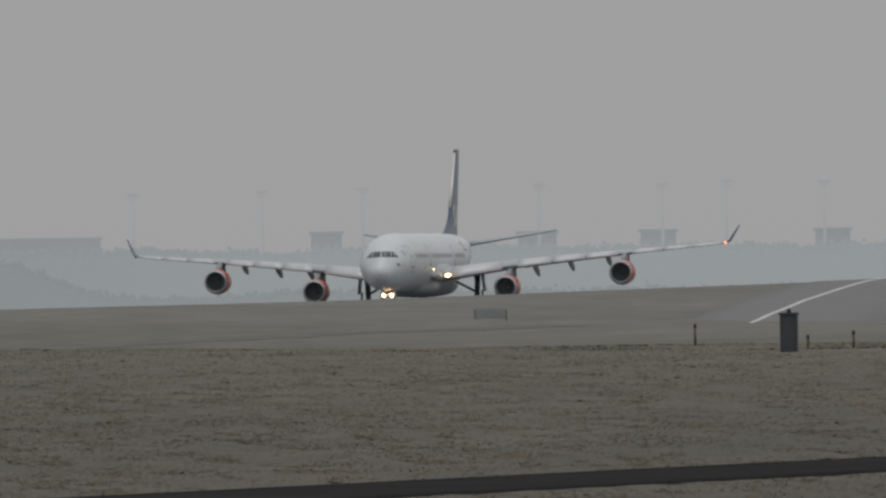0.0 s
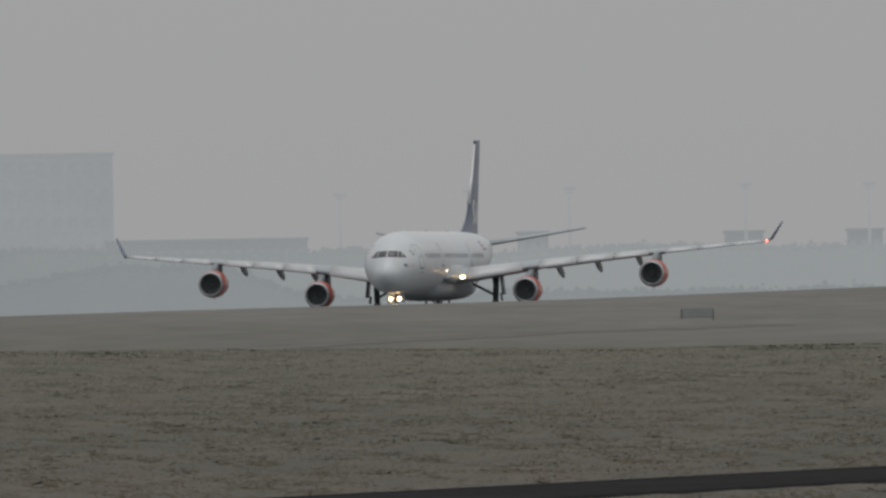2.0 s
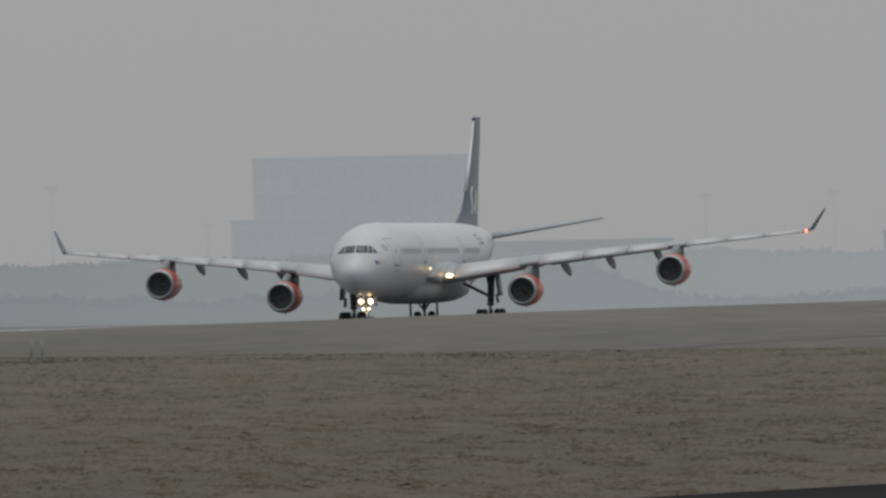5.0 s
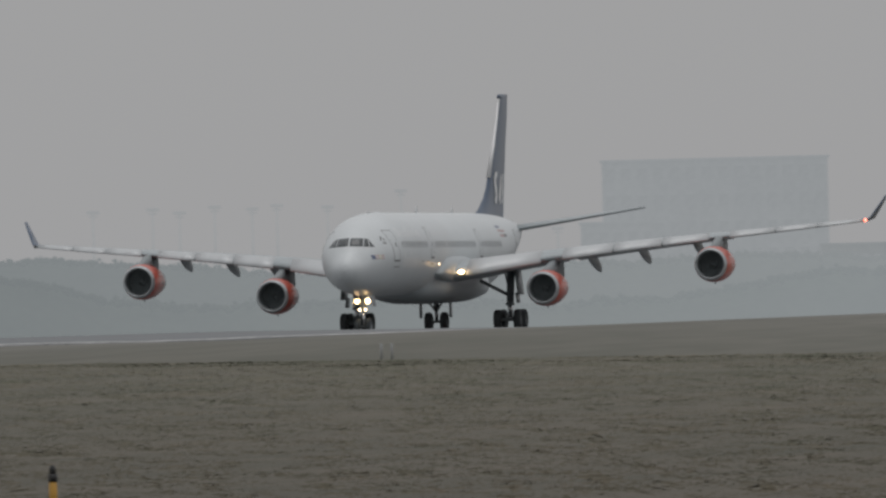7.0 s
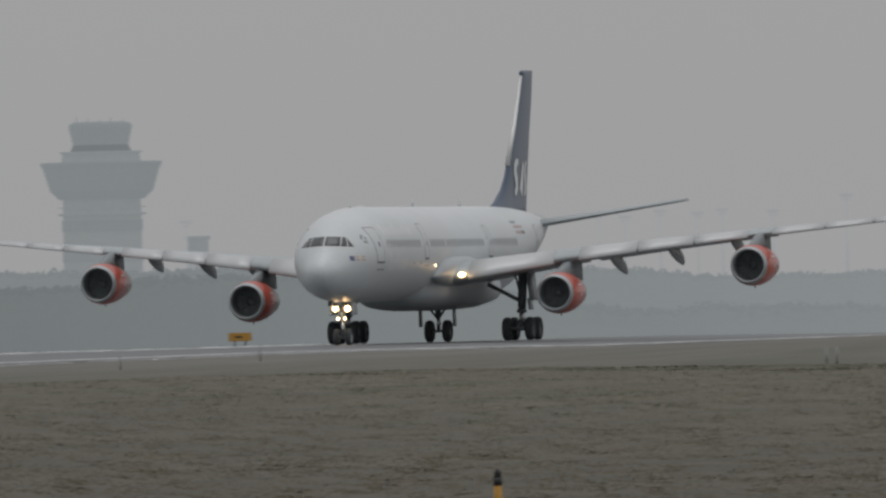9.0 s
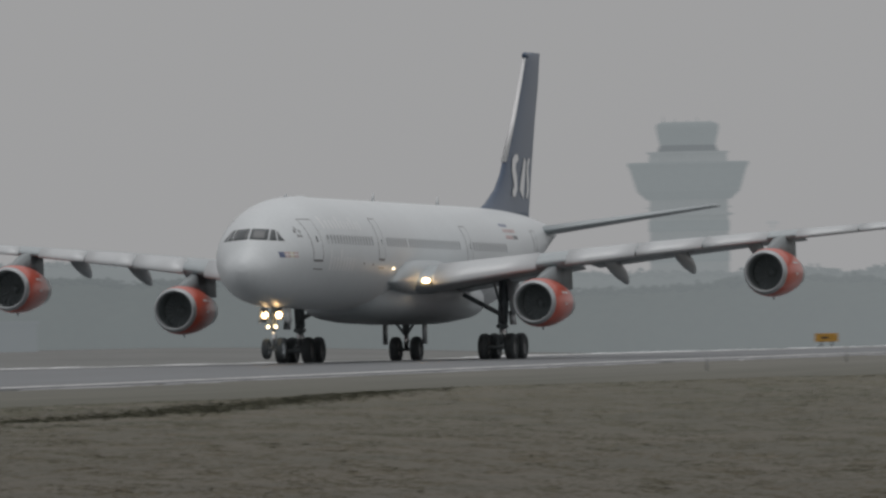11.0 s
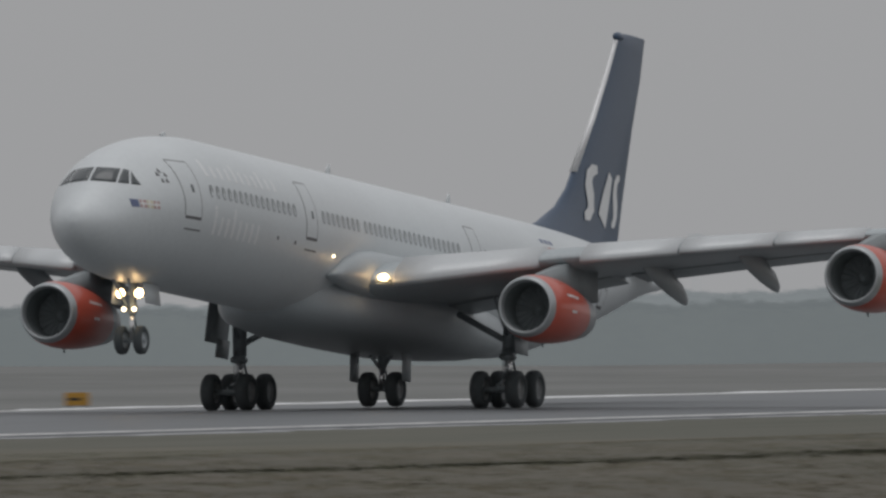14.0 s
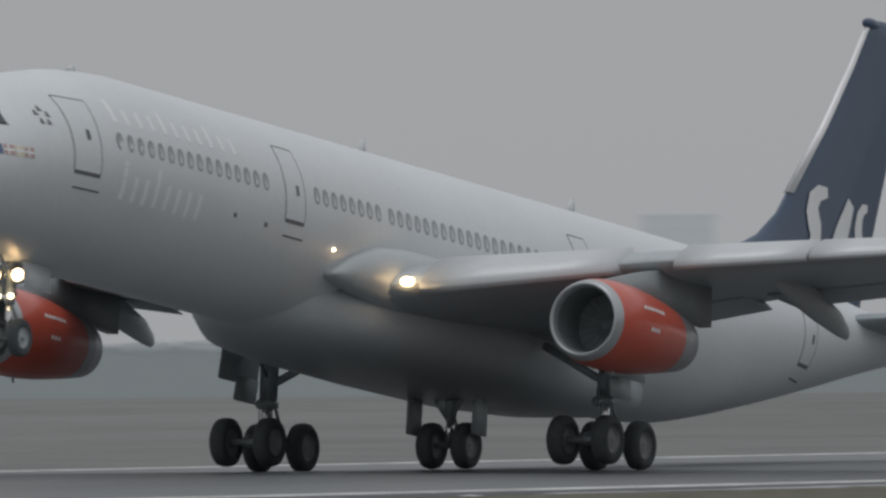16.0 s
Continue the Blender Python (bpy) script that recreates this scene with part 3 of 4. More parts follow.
def frame_line(x0, x1, z0, z1, side, w=0.035, sill=0.11):
    """The dark seam round a door, with a heavier sill."""
    bm = bmesh.new()
    for c in (((x0, z0 - sill), (x1, z0 - sill), (x1, z0), (x0, z0)), ((x0, z1), (x1, z1), (x1, z1 + w), (x0, z1 + w)),
              ((x0 - w, z0), (x0, z0), (x0, z1), (x0 - w, z1)), ((x1, z0), (x1 + w, z0), (x1 + w, z1), (x1, z1))):
        decal(c, side, 0.008, 2, 8, bm)
    return bm


WING = ((2.2, 21.8, 12.4, 3.75, 0.135), (3.76, 22.8, 10.9, 4.0, 0.13), (9.47, 26.15, 8.2, 4.86, 0.115), (14.6, 29.2, 6.6, 5.45, 0.11), (20.1, 32.4, 5.1, 6.0, 0.105),
        (25, 35.3, 3.75, 6.45, 0.1), (29.3, 37.9, 2.5, 6.88, 0.1))


def wing_at(y):
    ys = [w[0] for w in WING]
    return [float(np.interp(y, ys, [w[k] for w in WING])) for k in range(1, 5)]


def foil(xle, chord, z, thick, y, n=11, a=0.0, b=1.0, droop=0.0):
    """An aerofoil ring in the x-z plane between the chord fractions a and b, lower side first."""
    up, lo = [], []
    for i in range(n):
        u = a + (b - a) * (0.5 - 0.5 * math.cos(math.pi * i / (n - 1)))
        t = 5 * thick * (0.2969 * math.sqrt(u) - 0.126 * u - 0.3516 * u * u + 0.2843 * u ** 3 - 0.1015 * u ** 4)
        camber = 0.02 * math.sin(math.pi * u) - droop * (u - a) ** 2
        up.append((xle + u * chord - X0, y, z + (camber + t) * chord))
        lo.append((xle + u * chord - X0, y, z + (camber - t * 0.9) * chord - 0.004))
    return up + lo[::-1]


def swing(pts, px, pz, deg, dx=0.0, dz=0.0):
    """Turn a ring nose-down about (px, pz) and shift it."""
    c, s = math.cos(radians(deg)), math.sin(radians(deg))
    return [(px + (p[0] - px) * c - (p[2] - pz) * s + dx, p[1], pz + (p[0] - px) * s + (p[2] - pz) * c + dz) for p in pts]


def build_wing(craft, side):
    bm = loft([foil(*wing_at(y), side * y, n=14) for y in (2.2, 3.76, 6.5, 9.47, 12, 14.6, 17.3, 20.1, 22.5, 25, 27.2, 29.3)])
    w = part("wing", bm, WINGGREY, craft, "grey swept wing with drooped slats")
    # slats, a seam between each two
    for y0, y1 in ((4.1, 8.75), (10.15, 13.3), (13.38, 16.4), (16.48, 19.4), (20.75, 23.6), (23.68, 26.3), (26.38, 29.1)):
        rings = []
        for i in range(4):
            y = y0 + (y1 - y0) * i / 3
            xle, ch, z, th = wing_at(y)
            skin = [(p[0], p[1], max(p[2], z - 0.016 * ch)) for p in foil(xle, ch, z, th * 1.12, side * y, n=9, b=0.15)]
            rings.append(swing(skin, xle - X0 + 0.15 * ch, z, 11, -0.03 * ch, 0.006 * ch))
        part("slat", loft(rings), SLAT, w, "bright bare-metal leading-edge slat")
    for y0, y1, drop in ((3.0, 9.2, 5), (9.9, 20.2, 6)):
        rings = []
        for i in range(4):
            y = y0 + (y1 - y0) * i / 3
            xle, ch, z, th = wing_at(y)
            rings.append(swing(foil(xle, ch, z, th * 0.95, side * y, n=8, a=0.76), xle - X0 + 0.76 * ch, z, -drop, 0.03 * ch, -0.001 * drop * ch))
        part("flap", loft(rings), WINGGREY, w, "flap lowered for take-off")
    # winglet, swept and canted outwards
    rings = []
    for u, y, dx, dz, ch in ((0, 29.3, 0, 0, 2.5), (0.2, 29.65, 0.35, 0.15, 2.2), (0.5, 30.0, 1.0, 0.75, 1.75), (1, 30.55, 2.1, 1.75, 0.95)):
        r = foil(37.9 + dx, ch, 6.88 + dz, 0.07, side * y, n=9)
        rings.append([(p[0], p[1] - side * (p[2] - 6.88 - dz) * 0.8 * min(1, u * 2), p[2]) for p in r])
    part("winglet", loft(rings), NAVY, w, "dark blue canted winglet")
    xle, ch, z, th = wing_at(29.35)
    bm = bmesh.new()
    bmesh.ops.create_uvsphere(bm, u_segments=10, v_segments=6, radius=0.12, matrix=pose(xle - X0 + 0.05, side * 29.4, z + 0.02))
    part("wingtip_light", bm, NAVRED if side < 0 else GLASS, w, "glowing red wingtip light" if side < 0 else "")
    # fairings of the flap tracks
    for y, ln, tail in ((11.2, 5.2, 0.6), (14.55, 4.7, 0.5), (18.1, 4.0, 0.4)):
        xle, ch, z, th = wing_at(y)
        te = xle + ch
        prof = ((0.0, 0.03, 0.0), (0.12, 0.2, 0.05), (0.35, 0.32, 0.17), (0.6, 0.34, 0.36), (0.85, 0.28, 0.58), (0.96, 0.17, 0.72), (1.0, 0.03, 0.78))
        rings = []
        for u, r, d in prof:
            x = te + tail - ln + u * ln - X0
            zz = z - 0.1 - d * 1.3 * (ln / 5)
            rings.append([(x, side * y + r * 0.62 * math.cos(a), zz + r * 1.35 * math.sin(a)) for a in (2 * math.pi * k / 12 for k in range(12))])
        part("flap_track_fairing", loft(rings), FAIR, w, "pale pointed flap track fairing")
    # landing light in the wing root
    bm = bmesh.new()
    bmesh.ops.create_uvsphere(bm, u_segments=12, v_segments=8, radius=0.17, matrix=pose(22.62 - X0, side * 3.78, 4.02) @ Matrix.Diagonal((0.6, 1.25, 0.75, 1)))
    part("landing_light", bm, LAMP, w, "lit landing light in the wing root")
    return w


def build_engine(craft, side, y, xl, zc):
    c = (xl - X0, side * y, zc)
    cowl = part("engine_cowl", lathe(((0.32, 1.135), (0.55, 1.185), (0.8, 1.22), (1.4, 1.25), (2.2, 1.235), (3.0, 1.17), (3.9, 1.06), (4.5, 0.97)), 48, c=c), RED, craft, "red-orange engine cowl with a pale maker's band")
    part("inlet_lip", lathe(((0.26, 0.9), (0.14, 0.915), (0.03, 0.955), (0.0, 0.99), (0.03, 1.03), (0.12, 1.075), (0.32, 1.137)), 48, c=c), LIPMETAL, cowl, "bare metal inlet lip")
    part("inlet_duct", lathe(((0.25, 0.901), (0.6, 0.895), (1.3, 0.905), (1.7, 0.93)), 40, c=c), DARK, cowl)
    rings = [[(c[0] + a, c[1] + q * math.cos(2 * math.pi * k / 66), c[2] + q * math.sin(2 * math.pi * k / 66)) for k in range(66)] for a, q in ((1.32, 0.02), (1.36, 0.1), (1.5, 0.2), (1.6, 0.26))]
    rings += [[(c[0] + a + (0.0, 0.04, 0.06)[(k + turn) % 3], c[1] + q * math.cos(2 * math.pi * k / 66), c[2] + q * math.sin(2 * math.pi * k / 66)) for k in range(66)] for a, q, turn in ((1.56, 0.28, 0), (1.56, 0.6, 0), (1.56, 0.93, 0))]
    bm = loft(rings, caps=False)
    part("fan", bm, FANM, cowl, "dark fan with a rounded spinner", False)
    part("fan_case", lathe(((1.72, 0.93), (1.72, 0.05)), 40, c=c), DARK, cowl)
    part("exhaust_nozzle", lathe(((4.48, 0.975), (5.0, 0.9), (5.6, 0.8), (5.61, 0.74), (5.1, 0.76), (4.8, 0.1)), 40, c=c), NOZZLE, cowl, "bare metal exhaust nozzle")
    part("drain_mast", tube((c[0] + 1.9, c[1], c[2] - 1.2), (c[0] + 1.98, c[1], c[2] - 1.38), 0.05, 0.03, 8), STRUT, cowl)
    for zz, x0, x1, count in ((0.36, 1.5, 2.9, 6), (-0.12, 1.8, 2.4, 3)):
        for k in range(count):
            xa = x0 + (x1 - x0) * k / count
            rings = []
            for x in (xa, xa + (x1 - x0) / count * 0.7):
                r = float(np.interp(x, (0.8, 1.4, 2.2, 3.0), (1.225, 1.25, 1.235, 1.17))) + 0.008
                rings.append([(c[0] + x, c[1] - r * math.cos(t), c[2] + r * math.sin(t)) for t in (zz, zz + 0.05, zz + 0.09)])
            part("lettering_bar", loft(rings, closed=False), PLAINWHITE, cowl)
    xle, ch, z, th = wing_at(y)
    rings = []
    for u in (0, 0.15, 0.4, 0.7, 1.0):
        x = xl + 0.75 + u * (xle + 0.45 * ch - xl - 0.75)
        lo = zc + 0.95 - 0.25 * u
        top = min(zc + 1.14 + 1.5 * u, z + 0.1)
        w = 0.06 + 0.2 * math.sin(math.pi * min(0.8, u + 0.08))
        rings.append([(x - X0, c[1] - w, lo), (x - X0, c[1] + w, lo), (x - X0, c[1] + w * 0.8, top), (x - X0, c[1] - w * 0.8, top)])
    part("pylon", loft(rings), PYLON, cowl, "grey pylon that hangs the engine from the wing")
    return cowl


def wheel(name, parent, c, r, w, hub=None):
    """Tyre and hub in one wheel, its axle along y."""
    h = w / 2
    bm = lathe(((-h * 0.75, r * 0.55), (-h, r * 0.68), (-h * 0.97, r * 0.84), (-h * 0.72, r * 0.96), (-h * 0.3, r), (h * 0.3, r), (h * 0.72, r * 0.96), (h * 0.97, r * 0.84), (h, r * 0.68), (h * 0.75, r * 0.55)), 32, "y")
    lathe(((-h * 0.5, 0.03), (-h * 0.55, r * 0.2), (-h * 0.35, r * 0.3), (-h * 0.45, r * 0.5), (-h * 0.78, r * 0.56)), 24, "y", bm=bm, mi=1)
    lathe(((h * 0.5, 0.03), (h * 0.55, r * 0.2), (h * 0.35, r * 0.3), (h * 0.45, r * 0.5), (h * 0.78, r * 0.56)), 24, "y", bm=bm, mi=1)
    ob = part(name, bm, (RUBBER, hub or RIM), parent)
    ob.location = c
    return ob


def build_main_gear(craft, side):
    y = side * 5.4
    bm = tube((0.15, y + side * 0.1, 4.2), (0.02, y, 1.9), 0.29, 0.26, 16)
    tube((0.02, y, 2.0), (0.0, y, 0.75), 0.15, 0.15, 14, bm, 1)
    tube((0.05, y, 2.3), (0.2, y - side * 2.1, 3.4), 0.12, 0.12, 10, bm)
    tube((0.05, y, 2.35), (-1.6, y, 3.9), 0.06, 0.06, 10, bm)
    tube((0.3, y, 1.95), (0.75, y, 1.3), 0.05, 0.05, 8, bm)
    tube((0.75, y, 1.3), (0.2, y, 0.85), 0.05, 0.05, 8, bm)
    box((-0.05, y, 1.75), (0.5, 0.55, 0.25), bevel=0.05, bm=bm)
    for k in (-0.12, 0.0, 0.12):
        tube((-0.28, y + k, 2.1), (-0.34, y + k * 0.6, 0.95), 0.018, 0.018, 6, bm)
    leg = part("main_gear_leg", bm, (STRUT, CHROME), craft, "grey main gear leg with side brace")
    bm = box((-0.35, y + side * 0.75, 3.2), (2.3, 0.07, 1.7), (side * 6, 0, 0), 0.03)
    box((-0.25, y + side * 0.6, 2.15), (1.3, 0.06, 0.7), (side * 6, 0, 0), 0.02, bm)
    part("leg_door", bm, FAIR, leg, "grey leg door")
    bm = box((0, 0, 0), (2.2, 0.26, 0.26), bevel=0.06)
    for x in (-1.0, 1.0):
        tube((x, -0.62, 0), (x, 0.62, 0), 0.1, 0.1, 12, bm)
    tube((-0.9, 0.1, 0.15), (0, 0.1, 0.35), 0.05, 0.05, 8, bm)
    bogie = part("main_gear_bogie", bm, STRUT, craft, "four-wheel main gear bogie")
    bogie.location = (0, y, 0.7)
    for x in (-1.0, 1.0):
        for k in (-0.7, 0.7):
            wheel("wheel", bogie, (x, k, 0), 0.7, 0.5)
    return bogie


def build_centre_gear(craft):
    bm = tube((1.0, 0, 2.6), (0.95, 0, 1.5), 0.2, 0.18, 14)
    tube((0.95, 0, 1.6), (0.95, 0, 0.62), 0.12, 0.12, 12, bm, 1)
    tube((0.95, -0.6, 0.66), (0.95, 0.6, 0.66), 0.09, 0.09, 10, bm)
    for k in (-1, 1):
        tube((0.9, 0, 1.35), (0.7, k * 0.75, 2.4), 0.07, 0.07, 8, bm)
    tube((1.2, 0, 1.5), (1.5, 0, 1.1), 0.05, 0.05, 8, bm)
    tube((1.5, 0, 1.1), (1.0, 0, 0.75), 0.05, 0.05, 8, bm)
    leg = part("centre_gear_leg", bm, (STRUT, CHROME), craft, "centre gear leg with two wheels")
    for k in (-0.55, 0.55):
        wheel("wheel", leg, (0.95, k, 0.66), 0.66, 0.48)
    for k in (-1, 1):
        part("gear_door", box((0.75, k * 1.05, 1.6), (0.9, 0.05, 1.35), (0, 0, 0), 0.02), FAIR, leg, "open belly door")


def build_nose_gear(craft):
    x = 6.85 - X0
    bm = tube((x + 0.1, 0, 3.0), (x + 0.02, 0, 1.45), 0.15, 0.14, 14)
    tube((x + 0.02, 0, 1.6), (x, 0, 0.5), 0.085, 0.085, 12, bm, 1)
    tube((x, -0.5, 0.5), (x, 0.5, 0.5), 0.07, 0.07, 10, bm)
    tube((x, -0.18, 1.7), (x - 1.3, -0.3, 2.75), 0.05, 0.05, 8, bm)
    tube((x, 0.18, 1.7), (x - 1.3, 0.3, 2.75), 0.05, 0.05, 8, bm)
    tube((x + 0.12, 0, 1.45), (x + 0.5, 0, 1.0), 0.04, 0.04, 8, bm)
    tube((x + 0.5, 0, 1.0), (x + 0.05, 0, 0.6), 0.04, 0.04, 8, bm)
    box((x - 0.12, 0, 2.2), (0.12, 0.95, 0.12), bevel=0.02, bm=bm)
    leg = part("nose_gear_leg", bm, (STRUT, CHROME), craft, "nose gear leg carrying lit lamps")
    for k in (-0.37, 0.37):
        wheel("wheel", leg, (x, k, 0.52), 0.52, 0.33, FAIR)
    for k in (-0.36, 0.36):
        bm = lathe(((-0.22, 0.02), (-0.21, 0.14), (-0.16, 0.17)), 20, c=(x - 0.1, k, 2.2))
        part("taxi_lamp", bm, LAMP, leg, "bright lit taxi and take-off lamp")
        part("lamp_bowl", lathe(((-0.16, 0.17), (0.0, 0.15), (0.1, 0.05)), 20, c=(x - 0.1, k, 2.2)), STRUT, leg)
    for k, z, r in ((-0.2, 1.62, 0.085), (0.2, 1.62, 0.085), (-0.16, 2.66, 0.05), (0.16, 2.66, 0.05)):
        bm = bmesh.new()
        bmesh.ops.create_uvsphere(bm, u_segments=10, v_segments=6, radius=r, matrix=pose(x - 0.3, k, z))
        part("turn_off_lamp", bm, LAMPS, leg, "small lit turn-off lamp")
    for k in (-1, 1):
        part("nose_gear_door", box((x + 0.35, k * 0.62, 2.2), (1.5, 0.04, 0.75), (k * 8, 0, 0), 0.015), WHITE, leg, "open white nose gear door")


def build_airliner():
    craft = tagged(new("airliner"), "white four-engined airliner with navy tail and red engine cowls, taking off", "aircraft")
    n = 56
    flexing = []
    rings = []
    for x in np.unique(np.round(np.concatenate([[0.85, 0.88, 0.93, 1.0, 1.08, 1.2], np.arange(1.35, 10.7, 0.2), np.arange(10.8, 42, 4), np.arange(42, 63.5, 0.75), [63.6]]), 2)):
        t, b = smooth_at(x, 1), smooth_at(x, 2)
        c, h = (t + b) / 2, (t - b) / 2
        rings.append([(x - X0, math.copysign(flank(x, min(1.0, max(-1.0, math.sin(a)))), math.cos(a)), c + h * math.sin(a)) for a in (2 * math.pi * k / n for k in range(n))])
    body = part("fuselage", loft(rings), WHITE, craft, "white fuselage, faintly uneven in tone")
    # belly fairing
    rings = []
    for x, top, bot, w in ((19.0, 4.3, 2.9, 0.5), (20.5, 4.35, 2.3, 1.9), (22.5, 4.5, 2.0, 2.75), (25, 4.6, 1.92, 3.05), (30, 4.6, 1.9, 3.15), (35, 4.5, 1.95, 3.1), (38.5, 4.2, 2.15, 2.7), (41, 3.9, 2.45, 1.9), (42.5, 3.6, 2.7, 0.6)):
        c, h = (top + bot) / 2, (top - bot) / 2
        ring = []
        for k in range(32):
            a = 2 * math.pi * k / 32
            ca, sa = math.cos(a), math.sin(a)
            ring.append((x - X0, w * math.copysign(abs(ca) ** 0.7, ca), c + h * math.copysign(abs(sa) ** 0.75, sa)))
        rings.append(ring)
    part("belly_fairing", loft(rings), FAIR, craft, "grey belly fairing")
    for side in (-1, 1):
        # wing root fillet
        rings = []
        for x, zc, hh, yy in ((20.2, 3.95, 0.06, 2.75), (20.7, 4.02, 0.28, 2.88), (21.3, 4.12, 0.52, 3.02), (22.4, 4.2, 0.78, 3.32), (24, 4.22, 0.9, 3.5), (28, 4.3, 0.85, 3.5), (33, 4.2, 0.5, 3.2), (36, 4.1, 0.1, 2.7)):
            rings.append([(x - X0, side * (2.2 + (yy - 2.2) * (0.5 + 0.5 * math.cos(a))), zc + hh * math.sin(a)) for a in (2 * math.pi * k / 16 for k in range(16))])
        part("wing_root_fillet", loft(rings), FAIR, craft)
        flexing.append((build_wing(craft, side), build_engine(craft, side, 9.47, 22.25, 2.78), build_engine(craft, side, 20.1, 28.35, 4.12)))
        # tailplane
        rings = []
        for u in (0, 0.33, 0.66, 1):
            y = 0.9 + u * 8.75
            rings.append(foil(54.3 + u * 6.0, 5.6 - u * 3.6, 6.92 + u * 1.35, 0.095, side * y, n=9))
        part("tailplane", loft(rings), WINGGREY, craft, "grey tailplane")
        # cockpit glass
        for c in (((0.05, 5.93), (0.9, 5.88), (0.83, 6.42), (0.05, 6.46)), ((0.96, 5.87), (1.27, 5.86), (1.08, 6.38), (0.9, 6.42)), ((1.33, 5.85), (1.57, 5.84), (1.28, 6.18), (1.14, 6.36))):
            part("cockpit_window", brow(c, side), GLASS, body, "dark cockpit pane")
        # doors
        for x0, x1, z0, z1 in ((5.6, 6.78, 4.92, 6.92), (17.1, 18.2, 5.1, 7.1), (34.9, 35.9, 5.15, 6.95), (50.2, 51.2, 5.2, 6.95)):
            d = part("door", decal(((x0, z0), (x1, z0), (x1, z1), (x0, z1)), side, 0.006, 3, 8), WHITE, body, "closed white cabin door")
            part("door_seam", frame_line(x0, x1, z0, z1, side), LINE, d)
            part("door_window", decal(((x0 + 0.62, 5.8), (x0 + 0.78, 5.8), (x0 + 0.78, 6.08), (x0 + 0.62, 6.08)), side, 0.012, 2, 2), GLASS, d)
            part("door_mark", decal(((x0 + 0.05, z0 - 0.5), (x1 + 0.1, z0 - 0.5), (x1 + 0.1, z0 - 0.45), (x0 + 0.05, z0 - 0.45)), side, 0.008, 3, 1), LINE, d)
        # cabin windows, one mesh for all of them
        proto = None
        for x0, x1, k in ((7.75, 15.95, 16), (18.95, 22.6, 8), (23.4, 33.4, 20), (36.4, 43.0, 13)):
            for i in range(k):
                x = x0 + (x1 - x0) * i / (k - 1)
                if proto is None:
                    bm = bmesh.new()
                    px, py, pz = hull(20, 5.96, side)
                    ring = [(0.17 * math.cos(a), 0.25 * math.sin(a)) for a in (2 * math.pi * j / 14 for j in range(14))]
                    o, m_, i_ = [], [], []
                    for u, v in ring:
                        for lst, f, off in ((o, 1.0, 0.006), (m_, 0.74, 0.012), (i_, 0.68, 0.004)):
                            q = hull(20 + u * f, 5.96 + v * f, side, off)
                            lst.append(bm.verts.new((q[0] - px, q[1] - py, q[2] - pz)))
                    for j in range(14):
                        e = (j + 1) % 14
                        bm.faces.new((o[j], o[e], m_[e], m_[j])).material_index = 1
                        bm.faces.new((m_[j], m_[e], i_[e], i_[j])).material_index = 1
                    bm.faces.new(i_)
                    bmesh.ops.recalc_face_normals(bm, faces=bm.faces)
                    proto = part("cabin_window", bm, (PORT, WINDOWRIM), body)
                    ob = proto
                else:
                    ob = new("cabin_window", proto.data)
                    ob.parent = body
                ob.location = hull(x, 5.96, side)
        # lettering and emblems as plain bars
        for k in range(11):
            x = 7.7 + k * 0.66
            tall = 0.62 if k in (0, 4, 8) else 0.42
            part("title_bar", decal(((x, 6.5), (x + 0.22, 6.5), (x + 0.16, 6.5 + tall), (x - 0.02, 6.5 + tall)), side, 0.004, 2, 3), TITLE, body)
        for k in range(8):
            x = 7.85 + k * 0.6
            tall = 1.05 if k in (0, 3) else 0.68
            part("title_bar", decal(((x, 4.4), (x + 0.2, 4.4), (x + 0.26, 4.4 + tall), (x + 0.06, 4.4 + tall)), side, 0.004, 2, 3), TITLE, body)
    BLUE = mat("flag_blue", (0.13, 0.16, 0.27), 0.4)
    REDM = mat("flag_red", (0.5, 0.34, 0.33), 0.4)
    YEL = mat("flag_yellow", (0.65, 0.6, 0.45), 0.4)
    bm = bmesh.new()
    decal(((2.75, 5.0), (3.07, 5.0), (3.07, 5.28), (2.75, 5.28)), -1, 0.01, 2, 2, bm, 0)
    for k, m in ((0, 1), (1, 2), (2, 1)):
        x = 3.12 + 0.32 * k
        decal(((x, 5.0), (x + 0.29, 5.0), (x + 0.29, 5.28), (x, 5.28)), -1, 0.01, 2, 2, bm, m)
        decal(((x, 5.11), (x + 0.29, 5.11), (x + 0.29, 5.17), (x, 5.17)), -1, 0.016, 2, 1, bm, 3)
        decal(((x + 0.09, 5.0), (x + 0.14, 5.0), (x + 0.14, 5.28), (x + 0.09, 5.28)), -1, 0.016, 1, 2, bm, 3)
    part("flag_strip", bm, (BLUE, REDM, YEL, PLAINWHITE), body, "strip of small coloured flags")
    bm = bmesh.new()
    for k in range(5):
        a = radians(90 + 72 * k)
        cx, cz = 4.75 + 0.2 * math.cos(a), 6.25 + 0.2 * math.sin(a)
        decal(((cx - 0.08, cz - 0.06), (cx + 0.08, cz - 0.06), (cx + 0.02, cz + 0.09), (cx - 0.02, cz + 0.09)), -1, 0.01, 2, 2, bm)
    part("emblem", bm, LINE, body, "small dark ring of five wedges")
    bm = bmesh.new()
    bmesh.ops.create_uvsphere(bm, u_segments=10, v_segments=6, radius=0.05, matrix=pose(*hull(20.15, 4.62, -1, 0.02)))
    part("wing_scan_light", bm, LAMPS, body, "small lit lamp on the fuselage side")
